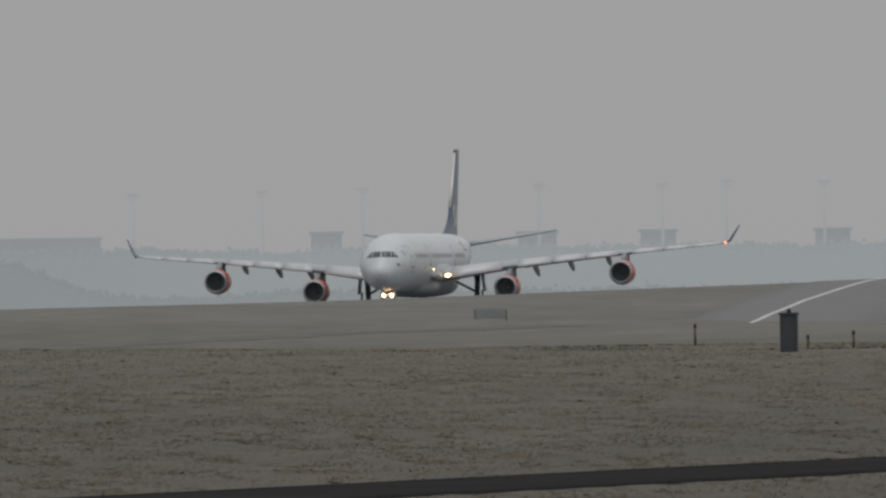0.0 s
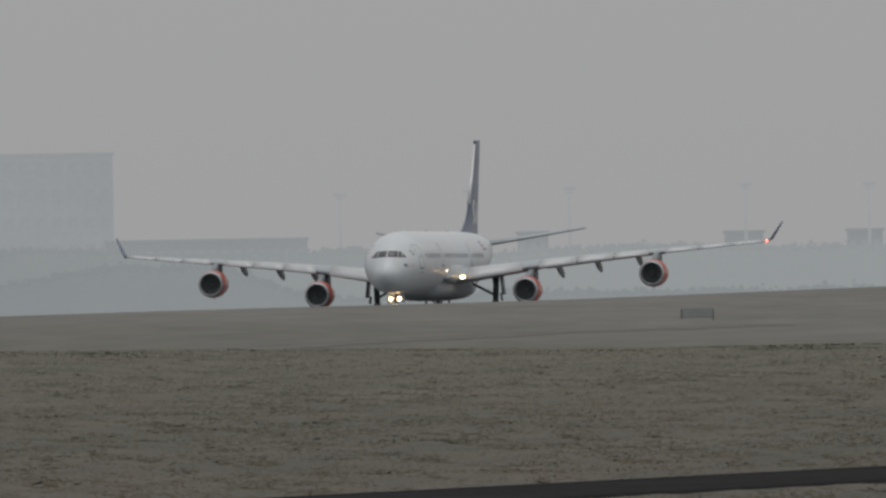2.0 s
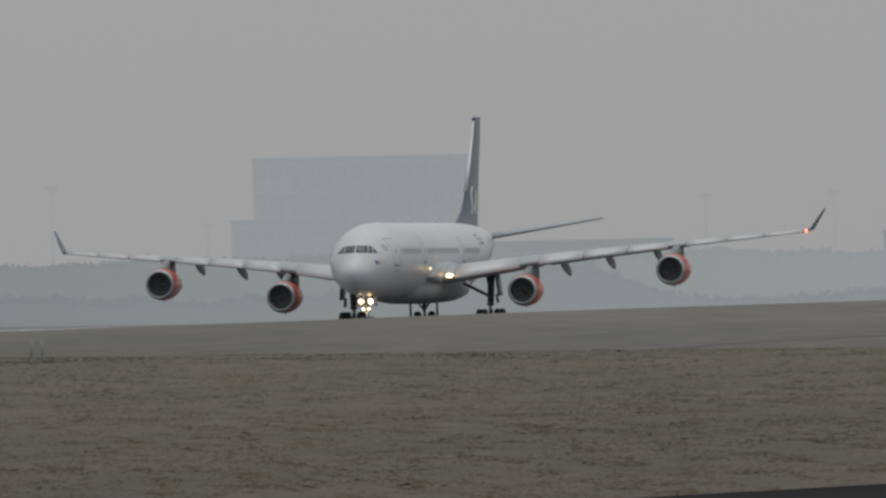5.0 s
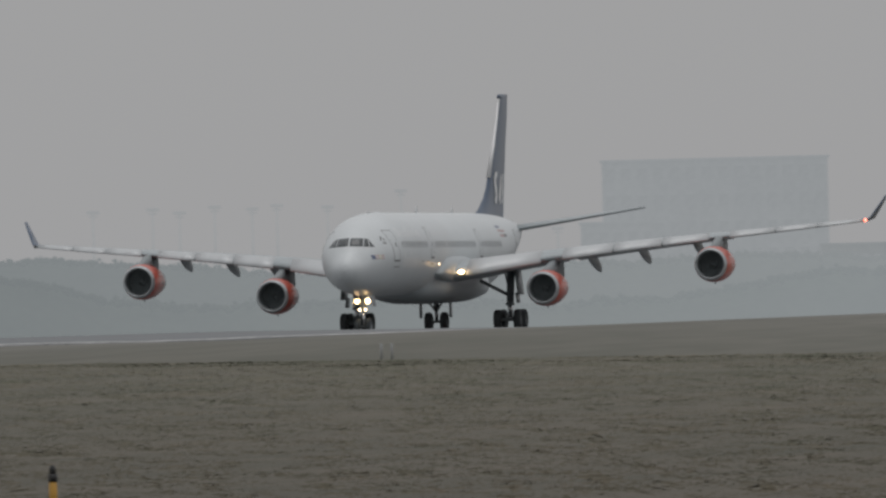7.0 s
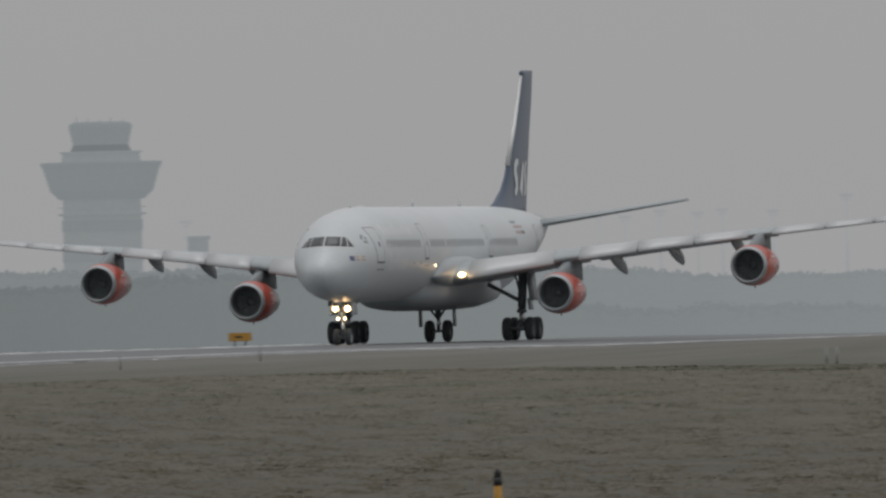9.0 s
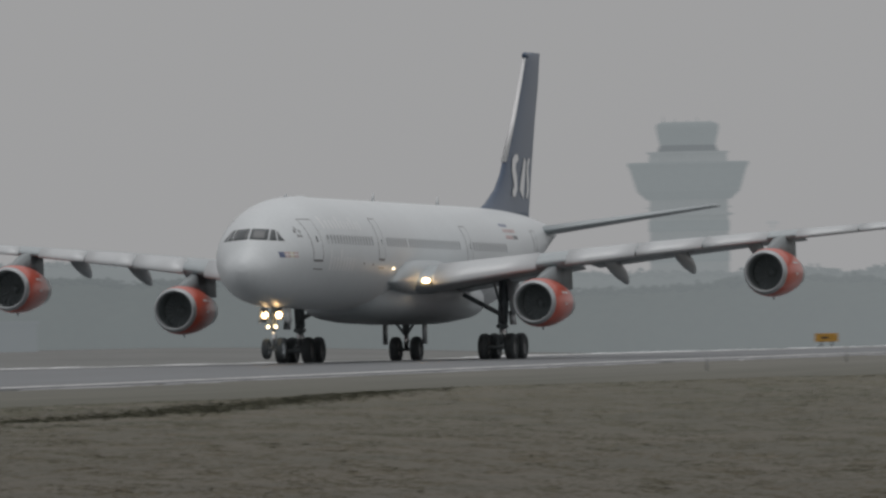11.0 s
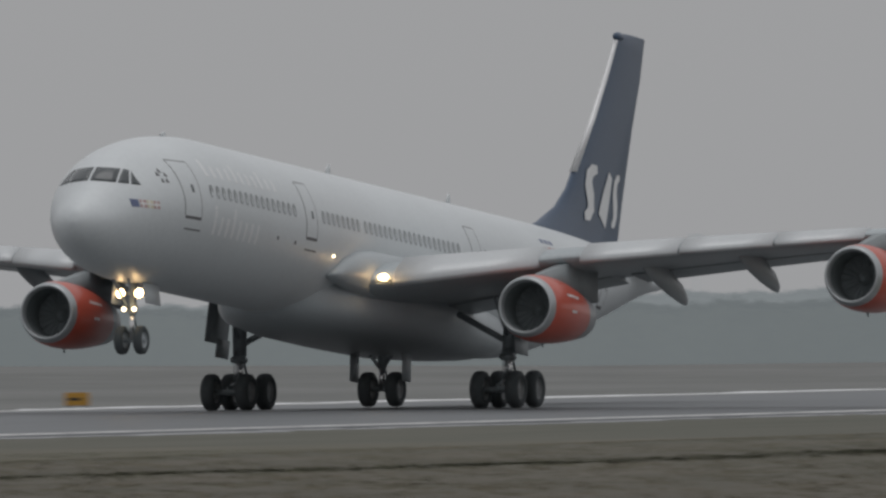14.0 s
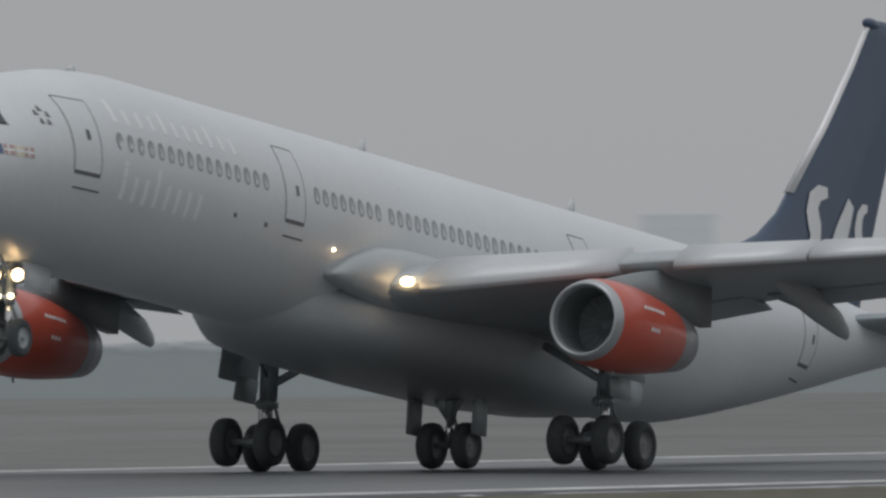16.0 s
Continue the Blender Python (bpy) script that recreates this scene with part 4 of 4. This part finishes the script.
    for k in range(5):
        x = 43.9 + 0.5 * k
        part("registration_bar", decal(((x, 6.45), (x + 0.32, 6.45), (x + 0.32, 6.65), (x, 6.65)), -1, 0.008, 2, 2), LINE if k > 2 else REDM, body, "small dull red or grey marking bar")
        part("registration_bar", decal(((x, 6.8), (x + 0.32, 6.8), (x + 0.32, 6.97), (x, 6.97)), -1, 0.008, 2, 2), REDM, body, "small dull red marking bar")
        if k < 3:
            part("registration_bar", decal(((x, 7.1), (x + 0.32, 7.1), (x + 0.32, 7.25), (x, 7.25)), -1, 0.008, 2, 2), BLUE, body, "small dark blue marking bar")
    for x, z in ((24.2, 4.62), (14.2, 4.75), (16.0, 4.72)):
        part("vent", decal(((x, z), (x + 0.16, z), (x + 0.16, z + 0.12), (x, z + 0.12)), -1, 0.008, 2, 2), LINE, body)
    # aerials along the spine
    for x, h in ((9.5, 0.14), (26.5, 0.45), (39.5, 0.45)):
        part("aerial", loft([[(x - X0 - 0.25, -0.03, 8.16), (x - X0 + 0.3, -0.03, 8.16), (x - X0 + 0.3, 0.03, 8.16), (x - X0 - 0.25, 0.03, 8.16)],
                             [(x - X0 + 0.1, -0.01, 8.2 + h), (x - X0 + 0.3, -0.01, 8.2 + h), (x - X0 + 0.3, 0.01, 8.2 + h), (x - X0 + 0.1, 0.01, 8.2 + h)]]), WHITE, body)
    part("satcom_bulge", lathe(((-1.4, 0.02), (-1.0, 0.1), (0, 0.14), (1.0, 0.1), (1.4, 0.02)), 16, c=(12.5 - X0, 0, 8.13)), WHITE, body, "low white dome on the spine")
    # fin: dorsal fillet, then straight leading edge
    prof = ((7.4, 47.6, 58.6), (8.1, 48.3, 58.75), (8.4, 49.5, 58.85), (9.2, 51.6, 59.08), (10.0, 52.8, 59.32), (10.7, 53.45, 59.55), (13, 55.65, 60.35), (15, 57.3, 61.2), (16.1, 58.1, 61.5), (16.45, 58.35, 61.62), (16.6, 58.7, 61.65), (16.64, 59.3, 61.65))
    rings = []
    for z, a, b in prof:
        ch = b - a
        r = foil(a, ch, 0, 0.085 if z < 16.6 else 0.06, 0, n=11)
        rings.append([(p[0], (p[2] - 0.02 * ch * math.sin(math.pi * min(1, max(0, (p[0] + X0 - a) / ch)))) * (0.9 if z > 8.1 else 0.9), z) for p in r])
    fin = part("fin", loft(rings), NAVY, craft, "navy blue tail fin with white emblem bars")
    rings = []
    for z, a, b in prof[5:10]:
        r = foil(a - 0.05, (b - a), 0, 0.1, 0, n=9, b=0.045)
        rings.append([(p[0], p[2] - 0.0, z) for p in r])
    part("leading_edge", loft(rings), SILVER, fin, "pale bare metal leading edge of the fin")
    bm = bmesh.new()
    bmesh.ops.create_uvsphere(bm, u_segments=16, v_segments=10, radius=1, matrix=pose(58.6 - X0, 0, 16.45) @ Matrix.Diagonal((0.55, 0.15, 0.19, 1)))
    part("tip_cap", bm, NAVY, fin, "rounded cap on the tip of the fin")
    for side in (-1, 1):
        def face(x, z):
            a, b = float(np.interp(z, [p[0] for p in prof], [p[1] for p in prof])), float(np.interp(z, [p[0] for p in prof], [p[2] for p in prof]))
            u = (x - a) / (b - a)
            t = 5 * 0.085 * (0.2969 * math.sqrt(u) - 0.126 * u - 0.3516 * u * u + 0.2843 * u ** 3 - 0.1015 * u ** 4)
            return (x - X0, side * (t * (b - a) * 0.9 + 0.01), z)
        swoosh = [(55.75, 10.98, 0.3), (55.2, 10.9, 0.5), (54.85, 10.65, 0.68), (54.75, 10.3, 0.8), (54.95, 9.85, 0.86), (55.0, 9.45, 0.78), (54.7, 9.14, 0.56), (54.2, 9.03, 0.3)]
        bars = [swoosh, [(57.48, 10.9, 0.5), (56.95, 9.95, 0.9), (56.45, 9.02, 1.1)], [(57.4 + (x - 53.55) * 0.62, z - 0.08, w * 0.72) for x, z, w in swoosh]]
        for pts in bars:
            rings = []
            for i, (x, z, broad) in enumerate(pts):
                a, b = pts[max(0, i - 1)], pts[min(len(pts) - 1, i + 1)]
                d = Vector((b[0] - a[0], b[1] - a[1])).normalized()
                nx, nz = -d.y * broad / 2, d.x * broad / 2
                rings.append([face(x + nx, z + nz), face(x - nx, z - nz)])
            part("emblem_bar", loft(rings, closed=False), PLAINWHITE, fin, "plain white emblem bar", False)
    bogies = [build_main_gear(craft, s) for s in (-1, 1)]
    build_centre_gear(craft)
    build_nose_gear(craft)
    return craft, bogies, flexing


airliner, bogies, wings = build_airliner()

# ---- things on the grass ----
STEEL = mat("grey_painted_steel", (0.07, 0.075, 0.085), 0.6, vary=0.2, scale=2, fine=15)
SIGNBACK = mat("dark_sign_back", (0.32, 0.33, 0.335), 0.6, vary=0.15)
YELLOW = mat("yellow_plastic", (0.5, 0.27, 0.04), 0.55, vary=0.15, scale=6, fine=30)
BLACK = mat("black_plastic", (0.03, 0.03, 0.03), 0.6, vary=0.2)
WOOD = mat("weathered_timber", (0.14, 0.09, 0.06), 0.85, vary=0.3, scale=2, fine=30, stretch=(1, 1, 0.2))


def spot(az, d):
    a = radians(az)
    x, y = d * math.cos(a), d * math.sin(a)
    return x, y, float(land(np.array(x), np.array(y)))


def build_cabinet():
    x, y, z = spot(6.36, 285)
    root = tagged(new("electric_cabinet"), "dark grey steel cabinet standing alone on the grass", "cabinet")
    root.location = (x, y, z - 0.1)
    part("body", box((0, 0, 0.39), (0.3, 0.3, 0.76), bevel=0.015), STEEL, root, smooth=False)
    part("lid", box((0, 0, 0.79), (0.34, 0.34, 0.05), bevel=0.012), STEEL, root, smooth=False)
    part("door", box((-0.155, 0, 0.4), (0.02, 0.25, 0.64), bevel=0.006), STEEL, root, smooth=False)
    part("beacon", lathe(((0.8, 0.045), (0.84, 0.045), (0.88, 0.03), (0.89, 0.005)), 14, "z", caps=True), BLACK, root)
    part("plinth", box((0, 0, 0.03), (0.38, 0.38, 0.16), bevel=0.01), TAXI, root, smooth=False)


def build_posts():
    for az, d, h in ((6.699, 316, 0.46), (6.292, 300, 0.28), (6.127, 297, 0.36)):
        x, y, z = spot(az, d)
        p = tagged(new("marker_post"), "short weathered timber marker post in the grass", "post", "marker posts")
        p.location = (x, y, z - 0.05)
        part("stake", tube((0, 0, 0), (0.01, 0.005, h), 0.026, 0.022, 8), WOOD, p)
        part("cap", tube((0.01, 0.005, h - 0.06), (0.01, 0.005, h + 0.02), 0.03, 0.028, 8), BLACK, p)
    x, y, z = spot(12.363, 118)
    p = tagged(new("edge_marker"), "yellow edge marker with a black cap", "marker")
    p.location = (x, y, z - 0.05)
    part("stem", tube((0, 0, 0), (0, 0, 0.3), 0.032, 0.03, 14), YELLOW, p, "yellow stem")
    part("band", tube((0, 0, 0.27), (0, 0, 0.33), 0.034, 0.034, 14), BLACK, p)
    part("cap", lathe(((0.33, 0.026), (0.37, 0.026), (0.39, 0.016), (0.395, 0.004)), 12, "z", caps=True), BLACK, p, "black cap")


def build_signs():
    x, y, z = spot(7.437, 780)
    s = tagged(new("taxiway_sign"), "low dark sign seen from behind, between short grey posts", "sign")
    s.location = (x, y, z - 0.1)
    s.rotation_euler.z = radians(10)
    part("board", box((0, 0, 0.42), (0.1, 1.5, 0.46), bevel=0.02), SIGNBACK, s, smooth=False)
    for k in (-0.78, 0.78):
        part("post", box((0, k, 0.3), (0.09, 0.06, 0.62), bevel=0.01), TAXI, s, smooth=False)
    for x, y, turn in ((1010, 238.4, 14), (612.5, 242.0, 22), (696.1, 318.6, 24), (627.5, 291.7, 26)):
        z = float(land(np.array(x), np.array(y))) + (0.22 if x > 900 else -0.1)
        s = tagged(new("runway_sign"), "yellow lit runway sign beyond the far edge", "sign", "runway signs")
        s.location = (x, y, z)
        s.rotation_euler.z = radians(turn)
        part("board", box((0, 0, 0.5), (0.25, 1.5 if x > 900 else 1.0, 0.55), bevel=0.03), YELLOW, s, "yellow board", False)
        part("face_bar", box((-0.13, 0.1, 0.5), (0.02, 0.5, 0.12)), BLACK, s, smooth=False)
        for k in (-0.35, 0.35):
            part("foot", box((0, k, 0.0), (0.12, 0.1, 0.56), bevel=0.01), STEEL, s, smooth=False)
    # slim twin-post distance markers before the runway
    for az, d, pair in ((11.147, 594, True), (13.21, 732, False), (13.715, 682, False)):
        x, y, z = spot(az, d)
        s = tagged(new("twin_marker" if pair else "marker_stake"), "pair of thin grey marker stakes beside the runway" if pair else "single thin grey marker stake beside the runway", "marker", "runway markers")
        s.location = (x, y, z - 0.05)
        for k in ((-0.2, 0.2) if pair else (0.0,)):
            part("stake", tube((0, k, 0), (0, k, d * 0.0011), 0.045, 0.04, 8), SIGNBACK, s)


build_cabinet()
build_posts()
build_signs()

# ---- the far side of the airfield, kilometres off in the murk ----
# woods and hedge: the second colour is haze, added as glow
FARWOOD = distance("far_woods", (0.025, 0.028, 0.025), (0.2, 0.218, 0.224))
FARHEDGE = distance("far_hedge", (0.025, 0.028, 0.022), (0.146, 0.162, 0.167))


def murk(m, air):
    """Varies the painted haze glow along y, brighter towards the runway's far end."""
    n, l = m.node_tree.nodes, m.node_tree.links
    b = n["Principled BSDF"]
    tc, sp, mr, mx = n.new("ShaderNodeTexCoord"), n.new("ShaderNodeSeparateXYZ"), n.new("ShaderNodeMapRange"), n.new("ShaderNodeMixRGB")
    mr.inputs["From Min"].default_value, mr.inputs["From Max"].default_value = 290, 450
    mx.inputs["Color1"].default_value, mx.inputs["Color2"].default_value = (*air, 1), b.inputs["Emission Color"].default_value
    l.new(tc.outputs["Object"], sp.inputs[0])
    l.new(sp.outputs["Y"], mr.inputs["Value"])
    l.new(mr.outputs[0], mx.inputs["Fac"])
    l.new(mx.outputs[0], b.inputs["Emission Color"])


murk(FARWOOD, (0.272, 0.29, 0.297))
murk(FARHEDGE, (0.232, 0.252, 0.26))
# far buildings and masts: haze put into their emission colours
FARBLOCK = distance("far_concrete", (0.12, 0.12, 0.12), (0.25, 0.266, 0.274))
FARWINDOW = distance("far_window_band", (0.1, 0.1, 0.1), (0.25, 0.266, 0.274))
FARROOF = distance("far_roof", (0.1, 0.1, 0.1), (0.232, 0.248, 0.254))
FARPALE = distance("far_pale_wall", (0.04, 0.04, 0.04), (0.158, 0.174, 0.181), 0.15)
# tower and dome glow evenly to stand in for the haze before them
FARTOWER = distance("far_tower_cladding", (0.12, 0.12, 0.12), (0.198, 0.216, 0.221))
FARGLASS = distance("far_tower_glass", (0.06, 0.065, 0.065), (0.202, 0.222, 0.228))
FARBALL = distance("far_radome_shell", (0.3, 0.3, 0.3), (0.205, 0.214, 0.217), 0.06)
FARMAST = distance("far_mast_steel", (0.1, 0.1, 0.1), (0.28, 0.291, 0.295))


def far_at(az, el, d):
    a = radians(az)
    return Vector((d * math.cos(a), d * math.sin(a), EYE[2] + d * math.tan(radians(el))))


def facing(ob, az, d, z=0.0):
    a = radians(az)
    ob.location = (d * math.cos(a), d * math.sin(a), z)
    ob.rotation_euler.z = a
    return ob


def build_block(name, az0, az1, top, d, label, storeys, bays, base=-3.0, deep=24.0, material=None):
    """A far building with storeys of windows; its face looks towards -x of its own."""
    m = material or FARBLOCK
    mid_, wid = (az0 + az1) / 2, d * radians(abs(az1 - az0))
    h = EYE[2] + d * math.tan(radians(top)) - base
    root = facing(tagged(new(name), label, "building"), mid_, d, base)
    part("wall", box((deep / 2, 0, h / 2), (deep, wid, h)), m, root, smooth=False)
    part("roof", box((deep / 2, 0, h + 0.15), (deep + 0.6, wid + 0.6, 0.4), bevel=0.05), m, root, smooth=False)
    pane = None
    for i in range(storeys):
        for j in range(bays):
            if pane is None:
                pane = part("window", box((0, 0, 0), (0.2, wid / bays * 0.6, h / storeys * 0.42)), FARWINDOW, root, smooth=False)
                ob = pane
            else:
                ob = new("window", pane.data)
                ob.parent = root
            ob.location = (-0.05, wid * ((j + 0.5) / bays - 0.5), h * (i + 0.55) / storeys)
    return root


def build_mast(az, el, d=2300.0):
    top = far_at(az, el, d).z
    root = facing(tagged(new("floodlight_mast"), "slim floodlight mast far off in the haze", "mast", "floodlight masts"), az, d, -3)
    part("pole", tube((0, 0, 0), (0, 0, top + 3), 0.35, 0.16, 10), FARMAST, root)
    part("lamp_head", box((0, 0, top + 3), (0.6, 1.9, 0.5), bevel=0.1), FARMAST, root, smooth=False)
    part("lamp_bar", box((0, 0, top + 2.4), (0.3, 1.3, 0.2)), FARMAST, root, smooth=False)


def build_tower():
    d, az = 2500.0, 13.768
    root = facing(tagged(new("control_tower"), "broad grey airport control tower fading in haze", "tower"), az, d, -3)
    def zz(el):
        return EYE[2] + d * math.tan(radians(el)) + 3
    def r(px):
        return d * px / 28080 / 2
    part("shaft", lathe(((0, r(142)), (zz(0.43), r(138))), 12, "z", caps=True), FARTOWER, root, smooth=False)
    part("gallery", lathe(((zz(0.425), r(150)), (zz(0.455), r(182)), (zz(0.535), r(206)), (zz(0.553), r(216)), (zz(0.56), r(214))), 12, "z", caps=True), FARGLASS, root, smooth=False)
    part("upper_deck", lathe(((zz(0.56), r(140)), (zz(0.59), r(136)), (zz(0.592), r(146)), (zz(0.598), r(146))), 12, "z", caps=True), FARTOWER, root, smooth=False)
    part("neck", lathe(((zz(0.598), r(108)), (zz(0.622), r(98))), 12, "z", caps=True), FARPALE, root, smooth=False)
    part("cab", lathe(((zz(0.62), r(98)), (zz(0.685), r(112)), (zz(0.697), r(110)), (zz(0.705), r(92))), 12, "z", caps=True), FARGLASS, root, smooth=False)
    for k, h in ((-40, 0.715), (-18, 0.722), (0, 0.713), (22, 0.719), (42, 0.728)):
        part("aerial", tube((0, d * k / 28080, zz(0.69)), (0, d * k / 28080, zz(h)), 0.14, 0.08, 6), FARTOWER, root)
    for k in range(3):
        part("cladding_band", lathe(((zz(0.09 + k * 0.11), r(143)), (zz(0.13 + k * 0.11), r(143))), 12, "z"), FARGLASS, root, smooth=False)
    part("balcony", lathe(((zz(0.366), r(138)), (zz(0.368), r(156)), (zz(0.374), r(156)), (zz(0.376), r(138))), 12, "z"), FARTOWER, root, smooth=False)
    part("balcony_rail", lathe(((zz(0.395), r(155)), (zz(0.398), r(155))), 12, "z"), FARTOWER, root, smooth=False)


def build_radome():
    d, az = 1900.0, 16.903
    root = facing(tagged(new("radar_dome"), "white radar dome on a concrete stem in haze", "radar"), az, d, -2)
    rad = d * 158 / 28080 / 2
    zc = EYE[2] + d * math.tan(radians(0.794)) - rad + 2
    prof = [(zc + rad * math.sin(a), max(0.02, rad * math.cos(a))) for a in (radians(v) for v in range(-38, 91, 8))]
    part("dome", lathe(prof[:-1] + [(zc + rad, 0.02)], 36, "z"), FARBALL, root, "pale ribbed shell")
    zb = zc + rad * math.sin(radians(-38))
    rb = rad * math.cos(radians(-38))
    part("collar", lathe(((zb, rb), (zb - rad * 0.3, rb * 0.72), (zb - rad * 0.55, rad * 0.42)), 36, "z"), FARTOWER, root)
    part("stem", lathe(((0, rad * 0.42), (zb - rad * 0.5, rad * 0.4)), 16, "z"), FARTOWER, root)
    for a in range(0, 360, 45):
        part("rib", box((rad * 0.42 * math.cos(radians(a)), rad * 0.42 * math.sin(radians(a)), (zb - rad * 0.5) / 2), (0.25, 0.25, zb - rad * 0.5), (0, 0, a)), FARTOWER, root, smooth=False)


def build_woods():
    """The belts of trees behind the field: a deep mass with an uneven top, and small clumps of twigs over it."""
    LINES = {"far_woods": ([4, 7, 9, 9.8, 11.5, 12.4, 13.6, 14.6, 15.8, 17.5, 19, 20.8, 24, 32], [0.085, 0.1, 0.115, 0.12, 0.11, 0.18, 0.17, 0.19, 0.25, 0.235, 0.2, 0.172, 0.16, 0.17]),
             "far_hedge": ([4, 8.5, 8.8, 9.15, 9.5, 10, 12, 12.6, 14, 15.5, 17, 20, 32], [-0.06, -0.05, -0.03, 0.07, 0.05, -0.01, 0.0, 0.13, 0.13, 0.18, 0.19, 0.152, 0.142])}
    octa = np.array([(1, 0, 0), (-1, 0, 0), (0, 1, 0), (0, -1, 0), (0, 0, 1), (0, 0, -1)], float)
    tri = np.array([(0, 2, 4), (2, 1, 4), (1, 3, 4), (3, 0, 4), (2, 0, 5), (1, 2, 5), (3, 1, 5), (0, 3, 5)])
    rng = np.random.RandomState(21)
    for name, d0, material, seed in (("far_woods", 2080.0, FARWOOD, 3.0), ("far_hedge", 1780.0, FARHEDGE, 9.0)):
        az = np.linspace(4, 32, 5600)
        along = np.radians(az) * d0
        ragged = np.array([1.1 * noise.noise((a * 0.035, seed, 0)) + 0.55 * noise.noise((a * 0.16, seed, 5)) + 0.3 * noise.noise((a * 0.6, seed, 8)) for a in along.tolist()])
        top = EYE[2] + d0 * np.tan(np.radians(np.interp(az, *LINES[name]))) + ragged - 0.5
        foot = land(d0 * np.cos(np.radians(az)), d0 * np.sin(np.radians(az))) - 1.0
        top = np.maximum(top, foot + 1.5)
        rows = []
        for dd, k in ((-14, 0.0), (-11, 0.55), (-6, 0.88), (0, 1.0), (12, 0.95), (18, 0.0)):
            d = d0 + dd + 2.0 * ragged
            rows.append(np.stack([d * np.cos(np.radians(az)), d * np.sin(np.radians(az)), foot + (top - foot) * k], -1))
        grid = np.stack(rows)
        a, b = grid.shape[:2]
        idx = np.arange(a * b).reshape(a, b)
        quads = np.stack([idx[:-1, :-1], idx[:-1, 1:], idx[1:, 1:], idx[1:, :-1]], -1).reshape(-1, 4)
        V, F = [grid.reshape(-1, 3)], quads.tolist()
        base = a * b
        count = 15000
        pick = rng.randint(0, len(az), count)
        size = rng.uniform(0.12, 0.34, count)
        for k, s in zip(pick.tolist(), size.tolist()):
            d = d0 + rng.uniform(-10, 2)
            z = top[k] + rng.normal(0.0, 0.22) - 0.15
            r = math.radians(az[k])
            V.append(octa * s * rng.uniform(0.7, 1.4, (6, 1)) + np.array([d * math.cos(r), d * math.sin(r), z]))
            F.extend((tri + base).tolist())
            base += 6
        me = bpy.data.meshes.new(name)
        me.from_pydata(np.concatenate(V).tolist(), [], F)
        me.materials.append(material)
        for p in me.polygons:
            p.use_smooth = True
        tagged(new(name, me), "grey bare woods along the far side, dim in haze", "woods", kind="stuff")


build_woods()
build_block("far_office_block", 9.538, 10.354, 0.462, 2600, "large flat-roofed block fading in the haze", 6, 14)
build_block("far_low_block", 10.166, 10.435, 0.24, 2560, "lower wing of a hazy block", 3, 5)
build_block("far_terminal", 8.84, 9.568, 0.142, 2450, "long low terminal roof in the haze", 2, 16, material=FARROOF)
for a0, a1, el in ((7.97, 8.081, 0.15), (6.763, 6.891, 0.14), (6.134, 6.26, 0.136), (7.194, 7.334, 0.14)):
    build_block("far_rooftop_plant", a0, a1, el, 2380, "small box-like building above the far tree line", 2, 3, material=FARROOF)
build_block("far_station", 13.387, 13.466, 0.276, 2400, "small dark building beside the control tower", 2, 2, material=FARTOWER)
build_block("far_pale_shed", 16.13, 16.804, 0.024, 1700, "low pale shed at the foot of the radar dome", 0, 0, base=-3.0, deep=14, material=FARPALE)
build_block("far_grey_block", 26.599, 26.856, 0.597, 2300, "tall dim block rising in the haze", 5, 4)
for az, el in ((8.255, 0.305), (7.892, 0.31), (8.72, 0.301), (6.81, 0.31), (7.256, 0.314), (6.579, 0.319), (6.226, 0.313), (10.518, 0.229), (12.194, 0.327), (11.979, 0.332),
               (11.882, 0.318), (11.755, 0.336), (11.619, 0.326), (11.53, 0.336), (11.347, 0.327), (11.081, 0.378), (13.466, 0.336), (19.316, 0.395)):
    build_mast(az, el)
build_tower()
build_radome()
build_grass()


def motions():
    """The take-off run: the aircraft, and its two bogies, which stay flat on the runway as the nose rises."""
    for side, flexing in zip((-1, 1), wings):
        for ob in flexing:
            walk(ob, [(t, pose(0, side * 3, 4, -side * -f) @ pose(0, -side * 3, -4)) for t, f in ((0, -0.7), (4, -0.5), (9, -0.1), (12, 0.35), (14, 0.8), (16, 0.9))])
    walk(airliner, [(t, pose(s - 0.2, RUNWAY_Y, z, lean, nose, 0)) for t, s, z, nose, lean in ROLL])
    for bogie, side in zip(bogies, (-1, 1)):
        rows = []
        for t, s, z, nose, lean in ROLL:
            ground = z if t < 11 else float(runway_z(s))
            m = pose(s - 0.2, RUNWAY_Y, z, lean, nose, 0)
            tip = float(np.interp(t, (15.0, 16.0), (0.0, 5.0)))
            w = pose(s - 0.2, RUNWAY_Y + side * 5.4, ground + 0.7 + 0.03 * tip * 0.6, 0 if t > 11 else lean, tip, 0)
            rows.append((t, m.inverted() @ w))
        walk(bogie, rows)


motions()
